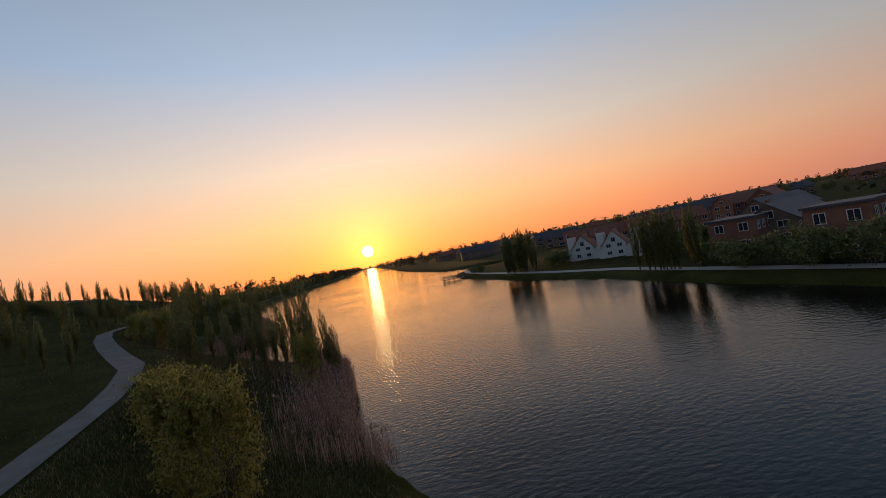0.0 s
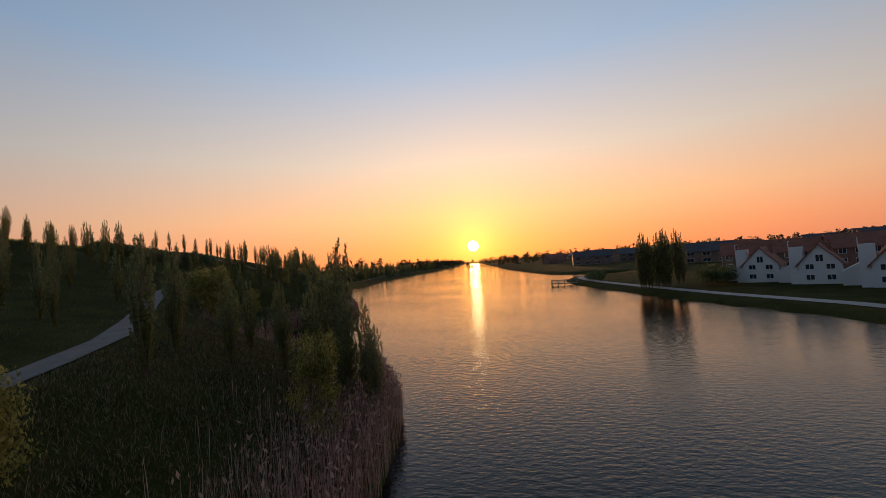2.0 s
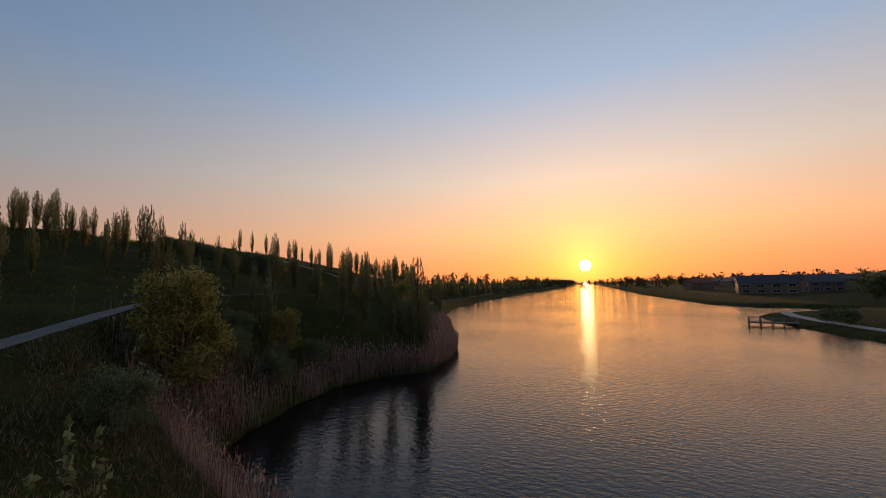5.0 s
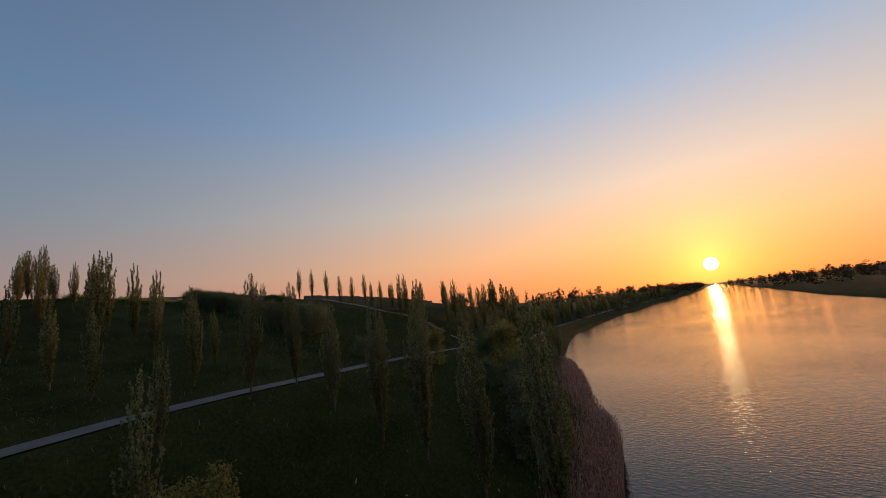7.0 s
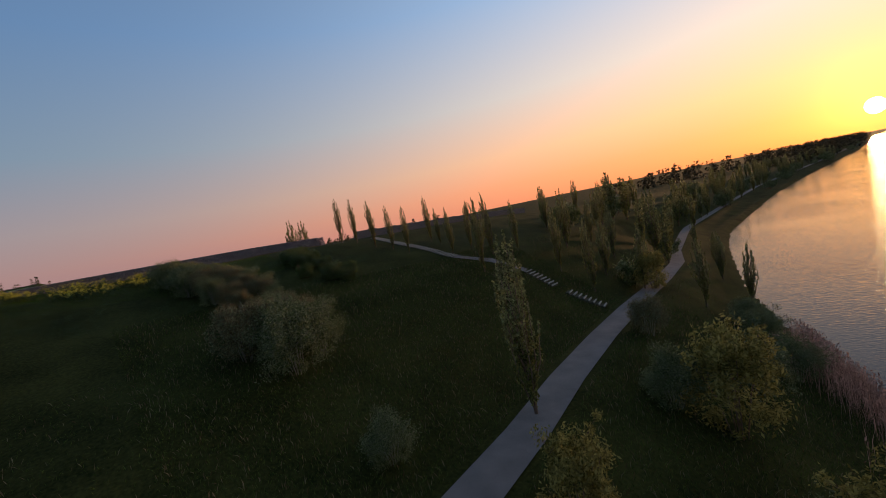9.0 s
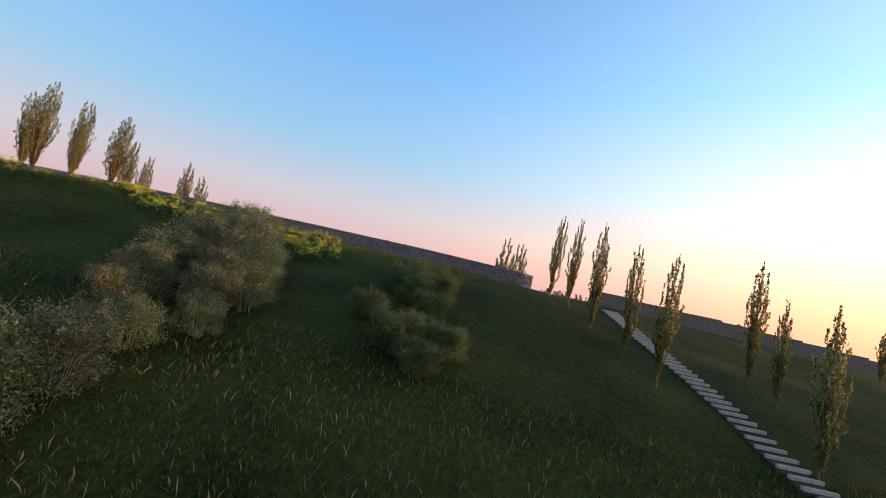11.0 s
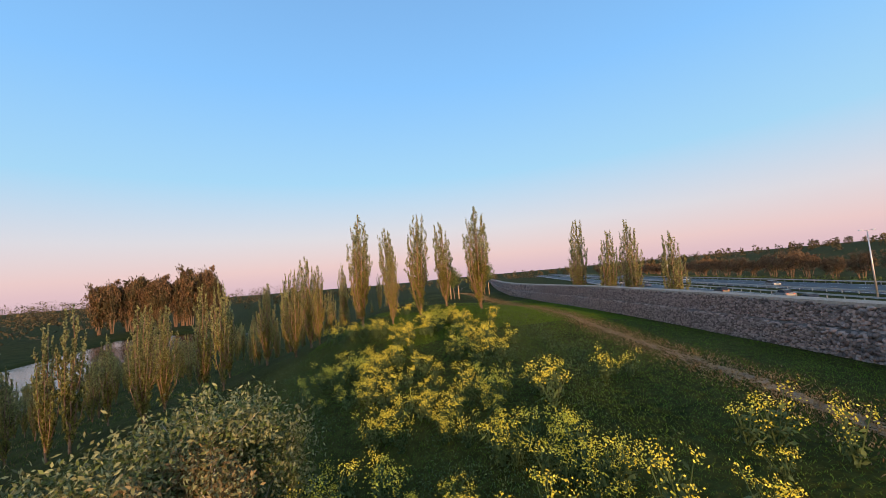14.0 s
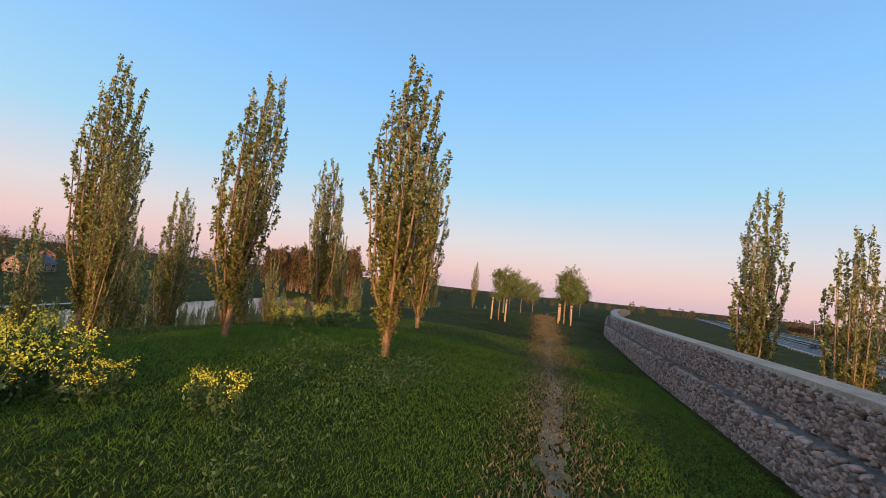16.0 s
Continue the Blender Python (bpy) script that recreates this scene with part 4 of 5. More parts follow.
vs, fs, base, pieces = [], [], 0, 0
for lo_s, hi_s, size in ((near_s - 14, near_s + 10, 0.064), (near_s + 10, WALL_LEN, 0.1), (near_s - 40, near_s - 14, 0.15), (near_s - 110, near_s - 40, 0.34)):
    for s, h, off, w, t, r in stone_places(lo_s, hi_s, size):
        p, d, n = on_wall(s)
        z = wall_foot(s) + h
        i = int(r.integers(0, 6))
        rot = Matrix.Rotation(math.atan2(d[1], d[0]), 4, "Z") @ Euler((r.uniform(-0.4, 0.4), r.uniform(-1.2, 1.2), r.uniform(-0.4, 0.4))).to_matrix().to_4x4()
        m = Matrix.Translation((p[0] + n[0] * off, p[1] + n[1] * off, z)) @ rot @ Matrix.Diagonal((w, 0.12, t, 1))
        if abs(s - near_s) < 0.34 and pieces < 300 and size == 0.064:
            ob = part("stone", STONES[i], gabion)
            ob.matrix_basis = m
            pieces += 1
            continue
        vv, ff = stone_arrays[i]
        a = np.array(m)
        vs.append(vv @ a[:3, :3].T + a[:3, 3])
        fs.append(ff + base)
        base += len(vv)
stones = part("stones", mesh_of("stones", np.concatenate(vs), np.concatenate(fs), STONE), gabion)
tagged(stones, kind="stuff")
# the wall goes on beyond the gap at the stair
far_wall = Build()
fw = [(WALL_LINE(y)[0], y) for y in np.arange(115, 175, 4.0)]
for (xa, ya), (xb, yb) in zip(fw, fw[1:]):
    z = max(ground_at(xa, ya), ground_at(xb, yb))
    far_wall.box(min(xa, xb) - 0.5, max(xa, xb), ya, yb, z - 1.2, z + 1.2)
tagged(new("wall_beyond", far_wall.mesh("wall_beyond", GRAVEL)), "grey stone wall beyond the stair gap", "wall", kind="structure")

# ---- motorway behind the wall ----
RD = np.array([-0.31, -0.951])
RN = np.array([-0.951, 0.31])
RO = np.array([-157.0, 41.0])
ROAD_Z = 11.45


def road_xy(s, o):
    return RO + RD * s + RN * o


def road_strip(name, s0, s1, o0, o1, z0, z1, mat):
    b = Build()
    c = [road_xy(s0, o0), road_xy(s1, o0), road_xy(s1, o1), road_xy(s0, o1)]
    b.v = [(p[0], p[1], z) for z in (z0, z1) for p in c]
    b.f = [(0, 1, 2, 3), (7, 6, 5, 4), (1, 0, 4, 5), (2, 1, 5, 6), (3, 2, 6, 7), (0, 3, 7, 4)]
    return b.mesh(name, mat)


for nm, o0, o1 in (("road", -18, -3.5), ("road", 6.5, 21)):
    rd = tagged(new(nm, road_strip(nm, -110, 700, o0, o1, ROAD_Z - 0.6, ROAD_Z, ASPHALT)), "grey asphalt motorway carriageway with white lane lines", "road", kind="structure")
    for o in (o0 + 0.6, o1 - 0.6):
        part("edge_line", road_strip("edge_line", -110, 700, o - 0.1, o + 0.1, ROAD_Z + 0.002, ROAD_Z + 0.008, PAINT), rd)
    dash = road_strip("lane_dash", 0, 3.0, -0.09, 0.09, 0.002, 0.008, PAINT)
    dash.transform(Matrix.Translation((-RO[0], -RO[1], 0)))
    for lane in (1, 2):
        o = o0 + 0.6 + (o1 - o0 - 1.2) * lane / 3 + (1.2 if o0 < 0 else -1.2)
        for k in range(36):
            d = part("lane_dash", dash, rd)
            p = road_xy(-60 + 9 * k, o)
            d.matrix_basis = Matrix.Translation((p[0], p[1], ROAD_Z))


def guard_rail(o, label):
    ob = thing("guard_rail", label, "barrier", "motorway guard rails")
    part("rail", road_strip("rail", -110, 420, o - 0.06, o + 0.06, ROAD_Z + 0.45, ROAD_Z + 0.75, STEEL), ob)
    post = Build().box(-0.06, 0.06, -0.06, 0.06, -0.3, 0.6).mesh("post", STEEL)
    for k in range(48):
        p = road_xy(-60 + 4 * k, o + 0.12)
        part("post", post, ob).matrix_basis = Matrix.Translation((p[0], p[1], ROAD_Z))


for o in (-2.6, 5.6, 22.0, -19.0):
    guard_rail(o, "galvanised steel guard rail beside the motorway")


def lamp_mast(s, o, h):
    p = road_xy(s, o)
    ob = thing("lamp_mast", "tall slender grey motorway lamp mast", "street lamp", "motorway lamp masts", at=pose(p[0], p[1], ROAD_Z - 0.3))
    part("pole", Build().tube([(0, 0, 0), (0, 0, h * 0.5), (0, 0, h)], [0.16, 0.12, 0.07], 10).mesh("pole", STEEL, True), ob)
    part("foot", Build().tube([(0, 0, 0), (0, 0, 0.5)], [0.28, 0.24], 10).mesh("foot", CONCRETE, True), ob)
    for sgn in (-1, 1):
        arm = part("arm", Build().tube([(0, 0, h - 0.1), (sgn * 0.7, 0, h + 0.1), (sgn * 1.4, 0, h + 0.15)], [0.045, 0.04, 0.035], 6).mesh("arm", STEEL, True), ob)
        part("lamp_head", Build().box(sgn * 1.4 - 0.35, sgn * 1.4 + 0.35, -0.13, 0.13, h + 0.08, h + 0.24, 0.04).mesh("lamp_head", STEEL), arm)


for s in (2, 92, 182, 272, 362):
    lamp_mast(s, 1.0, 12.0)


def wheel_mesh(name, r, w, mat):
    return Build().tube([(0, -w / 2, 0), (0, -w / 2 + 0.03, 0), (0, w / 2 - 0.03, 0), (0, w / 2, 0)], [r * 0.9, r, r, r * 0.9], 14).mesh(name, mat, True)


TYRE, RIM = wheel_mesh("tyre", 0.32, 0.2, BLACK), wheel_mesh("rim", 0.2, 0.215, STEEL)
LIGHTRED = paint("tail_light_red", (0.35, 0.02, 0.02))
LIGHTCLEAR = paint("headlight_clear", (0.6, 0.6, 0.58))


def car(s, o, mat, label, van=False, heading=1):
    p = road_xy(s, o)
    a = math.atan2(RD[1], RD[0]) + (0 if heading > 0 else math.pi)
    ob = thing("car", label, "car", "cars on the motorway", at=Matrix.LocRotScale((p[0], p[1], ROAD_Z), Euler((0, 0, a)), None))
    body = [(-2.1, 0.28), (2.1, 0.28), (2.15, 0.6), (2.0, 0.78), (1.1, 0.9), (-1.9, 0.95), (-2.12, 0.7)]
    cab = [(1.0, 0.9), (0.35, 1.42), (-1.2, 1.45), (-1.85, 0.94)]
    if van:
        body = [(-2.5, 0.3), (2.4, 0.3), (2.45, 0.75), (2.2, 1.05), (1.6, 1.15), (-2.5, 1.15)]
        cab = [(1.6, 1.15), (1.05, 1.95), (-2.4, 2.0), (-2.48, 1.15)]
    part("body", Build().prism(body, -0.88, 0.88).mesh("body", mat), ob)
    part("cabin", Build().prism(cab, -0.74, 0.74).mesh("cabin", GLASS), ob)
    part("roof", Build().prism([(cab[1][0] - 0.05, cab[1][1] + 0.005), (cab[2][0] + 0.05, cab[2][1] + 0.005), (cab[2][0] + 0.1, cab[2][1] + 0.05), (cab[1][0] - 0.1, cab[1][1] + 0.05)], -0.7, 0.7).mesh("roof", mat), ob)
    for x in (-1.35, 1.35):
        for y in (-0.8, 0.8):
            w = part("wheel", TYRE, ob)
            w.matrix_basis = Matrix.Translation((x, y, 0.32))
            part("rim", RIM, w)
    for y in (-0.62, 0.62):
        part("headlight", Build().box(2.08, 2.17, y - 0.18, y + 0.18, 0.58, 0.72).mesh("headlight", LIGHTCLEAR), ob)
        part("tail_light", Build().box(-2.15, -2.05, y - 0.18, y + 0.18, 0.68, 0.84).mesh("tail_light", LIGHTRED), ob)


CAR_BLUE, CAR_BLACK, CAR_WHITE, CAR_GREY = paint("blue_car_paint", (0.02, 0.06, 0.3)), paint("black_car_paint", (0.015, 0.015, 0.018)), paint("white_car_paint", (0.75, 0.75, 0.75)), paint("grey_car_paint", (0.2, 0.21, 0.22))
for s, o, m, l in ((-12, -6, CAR_BLUE, "blue hatchback car"), (-17, -7, CAR_BLACK, "black car"), (2, -9.5, CAR_BLACK, "dark car"), (14, -6, CAR_GREY, "dark grey car"), (34, -8, CAR_BLACK, "dark car"),
                   (70, -6, CAR_WHITE, "white car"), (84, -10, CAR_GREY, "grey car"), (96, -6.5, CAR_WHITE, "white car"), (120, -10, CAR_WHITE, "white car"), (45, 10, CAR_GREY, "grey car"), (105, 12, CAR_WHITE, "white car"), (150, -7, CAR_BLACK, "dark car"), (165, 11, CAR_GREY, "grey car")):
    car(s, o, m, l + " driving on the motorway", heading=1 if o < 0 else -1)
car(112, 9.5, CAR_WHITE, "white van driving on the motorway", van=True, heading=-1)
# hedge, pollard trees and wood behind the motorway
for k in range(38):
    s = 4 + 9.5 * k
    p = road_xy(s, 30 + jit.uniform(-1, 1))
    bush("bare", p[0], p[1], jit.uniform(0.75, 1.05), "pollard_tree", "brown-budded roadside tree behind the motorway", "tree", "trees behind the motorway")
hv = []
r = np.random.default_rng(31)
for s in np.arange(-110, 420, 0.5):
    for _ in range(6):
        p = road_xy(s + r.uniform(-0.4, 0.4), 24.5 + r.normal(0, 0.5))
        hv.append((p[0], p[1], 11.4 + abs(r.normal(0.7, 0.4))))
v, f = leaves(np.array(hv), 0.32, seed=32)
tagged(new("hedge", mesh_of("hedge", v, f, SHRUB)), "dark clipped hedge along the motorway", "hedge", kind="stuff")
# posts of a low fence between wall and motorway
fence = thing("post_fence", "row of dark short fence posts along the verge", "fence")
fpost = Build().tube([(0, 0, -0.4), (0, 0, 1.0)], [0.09, 0.08], 6).mesh("post", BLACK)
for k in range(40):
    y = 56 - 2.6 * k
    x = WALL_LINE(y)[0] - 9
    part("post", fpost, fence).matrix_basis = Matrix.Translation((x, y, ground_at(x, y)))
rail_b = Build()
for k in range(39):
    y0, y1 = 56 - 2.6 * k, 56 - 2.6 * (k + 1)
    xa, xb = WALL_LINE(y0)[0] - 9, WALL_LINE(y1)[0] - 9
    rail_b.tube([(xa, y0, ground_at(xa, y0) + 0.75), (xb, y1, ground_at(xb, y1) + 0.75)], [0.03, 0.03], 5)
part("rail", rail_b.mesh("rail", STEEL), fence)
# green field on the hill beyond
fv, ff, n = [], [], 0
cells = [(i, j) for i in range(14) for j in range(10)]
fg = {}
for i in range(15):
    for j in range(11):
        x, y = -330 - 42 * i, -40 + 26 * j - 6 * i
        fg[i, j] = len(fv)
        fv.append((x, y, ground_at(x, y) + 0.5))
ff = [(fg[i, j], fg[i, j + 1], fg[i + 1, j + 1], fg[i + 1, j]) for i, j in cells]
tagged(new("crop_field", mesh_of("crop_field", fv, ff, FIELD, smooth=True)), "bright green crop field on the far hillside", "field", kind="structure")


# ---- jetty and pontoon ----
def jetty(x, y, ang, length, width):
    ob = thing("jetty", "small weathered timber jetty with a rail on posts", "jetty", at=Matrix.LocRotScale((x, y, 0), Euler((0, 0, ang)), None))
    plank = Build().box(-0.09, 0.09, -width / 2, width / 2, 0.62, 0.68).mesh("plank", TIMBER)
    for k in range(int(length / 0.2)):
        part("plank", plank, ob).matrix_basis = Matrix.Translation((0.1 + 0.2 * k, 0, 0))
    part("beam", Build().box(0, length, -width / 2 + 0.1, -width / 2 + 0.25, 0.45, 0.618).mesh("beam", TIMBER), ob)
    part("beam", Build().box(0, length, width / 2 - 0.25, width / 2 - 0.1, 0.45, 0.618).mesh("beam", TIMBER), ob)
    post = Build().tube([(0, 0, -2.6), (0, 0, 1.65)], [0.09, 0.08], 8).mesh("post", TIMBER, True)
    for k in range(5):
        for sy in (-1, 1):
            part("post", post, ob).matrix_basis = Matrix.Translation((0.3 + k * (length - 0.6) / 4, sy * (width / 2 + 0.09), 0))
    for sy in (-1, 1):
        part("rail", Build().box(0, length, sy * (width / 2 + 0.02) - 0.04, sy * (width / 2 + 0.02) + 0.04, 1.5, 1.6).mesh("rail", TIMBER), ob)
        part("rail", Build().box(0, length, sy * (width / 2 + 0.02) - 0.03, sy * (width / 2 + 0.02) + 0.03, 1.08, 1.15).mesh("rail", TIMBER), ob)
    return ob


jetty(36.2, 136.2, math.radians(165), 8, 2.4)
deck = thing("landing_stage", "far low landing stage on the lake", "jetty", at=pose(13, 579, 0))
part("deck", Build().box(0, 16, 0, 3, 0.5, 0.8).mesh("deck", TIMBER), deck)
for k in range(5):
    part("post", Build().tube([(0.5 + 3.7 * k, 0.3, -2.5), (0.5 + 3.7 * k, 0.3, 2.6)], [0.16, 0.14], 8).mesh("post", TIMBER), deck)
part("rail", Build().box(0, 16, 0.2, 0.4, 2.3, 2.6).mesh("rail", TIMBER), deck)


# ---- houses ----
def window(parent, x, y, z, w, h, axis_y=True, out=1, bars=1):
    """A framed window standing 3 cm proud of a wall; axis_y: the wall faces along y."""
    def bx(b, a0, a1, c0, c1, z0, z1):
        return b.box(a0, a1, c0, c1, z0, z1) if axis_y else b.box(c0, c1, a0, a1, z0, z1)
    u, q = (x, y) if axis_y else (y, x)
    lo, hi = sorted((q - 0.05 * out, q + 0.04 * out))
    fr = Build()
    bx(fr, u - w / 2, u + w / 2, lo, hi, z, z + 0.09)
    bx(fr, u - w / 2, u + w / 2, lo, hi, z + h - 0.09, z + h)
    bx(fr, u - w / 2, u - w / 2 + 0.09, lo, hi, z + 0.09, z + h - 0.09)
    bx(fr, u + w / 2 - 0.09, u + w / 2, lo, hi, z + 0.09, z + h - 0.09)
    for k in range(bars):
        c = u - w / 2 + w * (k + 1) / (bars + 1)
        bx(fr, c - 0.035, c + 0.035, lo, hi, z + 0.09, z + h - 0.09)
    o = part("window", fr.mesh("window", FRAME), parent)
    lo, hi = sorted((q - 0.05 * out, q + 0.012 * out))
    g = Build()
    bx(g, u - w / 2 + 0.07, u + w / 2 - 0.07, lo, hi, z + 0.07, z + h - 0.07)
    part("pane", g.mesh("pane", GLASS), o)
    return o


def gable_house(x, y, ang, w, d, eave, ridge, wall, roof, label, group="", rows=2, cols=3, bay=False, category="house", chimney=True):
    """A house with its gables on the short ends; local x across the gable, y along the ridge."""
    ob = thing("house", label, category, group, at=Matrix.LocRotScale((x, y, ground_at(x, y) - 0.2), Euler((0, 0, ang)), None))
    part("wall", Build().prism([(-w / 2, -1.5), (w / 2, -1.5), (w / 2, eave), (0, ridge), (-w / 2, eave)], -d / 2, d / 2).mesh("wall", wall), ob)
    rf = Build()
    t, over = 0.22, 0.45
    sl = (ridge - eave) / (w / 2)
    for sg in (-1, 1):
        rf.prism([(sg * (w / 2 + over), eave - sl * over + 0.02), (0, ridge + 0.02), (0, ridge + 0.02 + t), (sg * (w / 2 + over), eave - sl * over + 0.02 + t)][::sg], -d / 2 - 0.3, d / 2 + 0.3)
    rm = part("roof", rf.mesh("roof", roof), ob)
    if chimney:
        part("chimney", Build().box(w * 0.15, w * 0.15 + 0.6, d * 0.2, d * 0.2 + 0.6, ridge - 1.6, ridge + 0.7).mesh("chimney", BRICK), rm)
    storey = eave / rows
    for sg in (-1, 1):
        for rr in range(rows):
            for c in range(2):
                window(ob, (c - 0.5) * w * 0.48, sg * d / 2, 0.8 + rr * storey, w * 0.22, min(1.5, storey * 0.55), True, sg)
            for c in range(cols):
                window(ob, sg * w / 2, (c - (cols - 1) / 2) * d / cols, 0.8 + rr * storey, d / cols * 0.5, min(1.5, storey * 0.55), False, sg)
        if ridge - eave > 2.2:
            window(ob, 0, sg * d / 2, eave + 0.3, w * 0.2, 1.3, True, sg)
    if bay:
        by = part("bay", Build().box(-w / 2 - 1.2, -w / 2 + 0.6, -d / 2 + 0.4, -d / 2 + 3.4, -1, eave + 3.0).mesh("bay", wall), ob)
        for rr in range(3):
            window(by, -w / 2 - 1.2, -d / 2 + 1.9, 0.6 + rr * 2.6, 2.3, 1.9, False, -1, 2)
        part("porch", Build().prism([(-w / 2 - 3.2, 0), (-w / 2 - 1.21, 0), (-w / 2 - 1.21, 3.6), (-w / 2 - 3.2, 2.4)], d / 2 - 4.5, d / 2 - 1).mesh("porch", wall), ob)
    return ob


def block_house(x, y, ang, w, d, h, wall, label, group="", floors=3, cols=5, category="building"):
    """A flat-roofed brick building with framed windows on all sides."""
    ob = thing("apartment_building", label, category, group, at=Matrix.LocRotScale((x, y, ground_at(x, y) - 0.2), Euler((0, 0, ang)), None))
    part("wall", Build().box(-w / 2, w / 2, -d / 2, d / 2, -2, h).mesh("wall", wall), ob)
    part("roof", Build().box(-w / 2 - 0.25, w / 2 + 0.25, -d / 2 - 0.25, d / 2 + 0.25, h, h + 0.35).mesh("roof", SLATE), ob)
    part("plinth", Build().box(-w / 2 - 0.05, w / 2 + 0.05, -d / 2 - 0.05, d / 2 + 0.05, -2, 0.5).mesh("plinth", CONCRETE), ob)
    for fl in range(floors):
        z = 0.9 + fl * h / floors
        for c in range(cols):
            for sg in (-1, 1):
                window(ob, (c - (cols - 1) / 2) * w / cols, sg * d / 2, z, w / cols * 0.45, h / floors * 0.5, True, sg)
        for c in range(max(2, cols // 2)):
            n = max(2, cols // 2)
            for sg in (-1, 1):
                window(ob, sg * w / 2, (c - (n - 1) / 2) * d / n, z, d / n * 0.4, h / floors * 0.5, False, sg)
    return ob


A = math.radians
gable_house(63, 97, A(-42), 5.4, 8, 3.6, 6.8, WHITEWALL, TILE, "white rendered house with a steep red tiled roof", "white houses by the lake", bay=True)
gable_house(66, 87.5, A(-42), 5.4, 8, 3.6, 6.8, WHITEWALL, TILE, "white rendered house with a steep red tiled roof", "white houses by the lake", bay=True)
gable_house(68, 77, A(-42), 5.4, 8, 3.6, 6.8, WHITEWALL, TILE, "white rendered house with a steep red tiled roof", "white houses by the lake", bay=True)
block_house(66, 52.5, A(20), 7.5, 7, 5.6, BRICK, "red brick apartment block with white window frames", "brick blocks by the lake", 2, 4)
gable_house(78, 54, A(115), 7, 22, 4.2, 6.8, BROWNBRICK, SLATE, "long brown brick terrace with a dark pitched roof", "terraces", cols=9, category="terrace")
block_house(64, 36, A(15), 6.5, 6.5, 6.0, BRICK, "red brick apartment block with white window frames", "brick blocks by the lake", 2, 3)
block_house(65, 24, A(15), 7.5, 7.5, 6.2, BRICK, "red brick apartment block with white window frames", "brick blocks by the lake", 3, 3)
block_house(69, 12, A(10), 7.5, 7.5, 6.2, BROWNBRICK, "brown brick apartment block with white window frames", "brick blocks by the lake", 3, 3)
gable_house(87, 39, A(100), 7, 22, 4.6, 7.4, BRICK, SLATE, "brick terrace with a dark pitched roof", "terraces", cols=8, category="terrace")
gable_house(94, 68, A(110), 7, 24, 4.6, 7.4, BROWNBRICK, SLATE, "brown brick terrace with a dark pitched roof", "terraces", cols=8, category="terrace")
gable_house(84, 122, A(60), 8, 24, 4.6, 7.6, BROWNBRICK, TILE, "brick terrace with a red tiled roof", "terraces", cols=8, category="terrace")
gable_house(102, 112, A(70), 8, 24, 4.6, 7.6, BRICK, TILE, "brick terrace with a red tiled roof", "terraces", cols=8, category="terrace")
for x, y, s in ((57, 99, 0.5), (57.5, 104, 0.7), (72, 84, 0.8), (67, 66, 0.8), (74, 70, 0.9), (58, 62, 0.7), (61, 57, 0.6), (66, 100, 0.9), (56, 104, 0.7)):
    bush("round", x, y, s, "garden_tree", "dark leafy garden tree beside the houses", "tree", "trees in the town")
# the town beyond, in copies of two small houses
town = [gable_house(170, 140, 0.4, 9, 20, 5.6, 9.2, BRICK, TILE, "distant brick house row with red tiled roof", "town houses", cols=4, rows=2),
        gable_house(185, 170, 1.1, 9, 24, 5.6, 9.0, BROWNBRICK, SLATE, "distant brown house row with dark roof", "town houses", cols=4, rows=2),
        gable_house(190, 220, 0.9, 9, 18, 5.4, 9.0, BROWNBRICK, SLATE, "distant brown brick house row with dark roof", "town houses", cols=3, rows=2)]
hr = random.Random(12)
for k in range(60):
    a = A(hr.uniform(4, 66))
    dist = hr.uniform(150, 620)
    x, y = math.sin(a) * dist, 10 + math.cos(a) * dist
    if x < RIGHT_BANK(y)[0] + 26 or (x < 112 and y < 150):
        continue
    copy_thing(town[k % 3], Matrix.LocRotScale((x, y, ground_at(x, y) - 0.3), Euler((0, 0, hr.uniform(0, 3))), None))
for x, y in ((190, -90), (230, -60), (260, -140), (310, -120), (210, -160), (350, -200), (170, -40), (280, -30)):
    copy_thing(town[(x // 7) % 2], Matrix.LocRotScale((x, y, ground_at(x, y) - 0.2), Euler((0, 0, hr.uniform(0.3, 1.2))), None))
for k in range(56):
    a = A(hr.uniform(6, 64))
    dist = hr.uniform(165, 640)
    x, y = math.sin(a) * dist, 10 + math.cos(a) * dist
    if x > RIGHT_BANK(y)[0] + 42:
        bush("round", x, y, hr.uniform(1.0, 1.9), "garden_tree", "dark leafy tree among the town houses", "tree", "trees in the town")
for k in range(16):
    u = k / 15
    x, y = 62 + 62 * u - 50 * (k % 2) * 0.2, -232 + 22 * u + hr.uniform(-8, 8)
    bush("wood", x, y, hr.uniform(0.75, 1.05), "forest_tree", "tall bare-topped woodland tree in a dense grove", "tree", "grove beyond the lake", hr.uniform(1.6, 2.0))
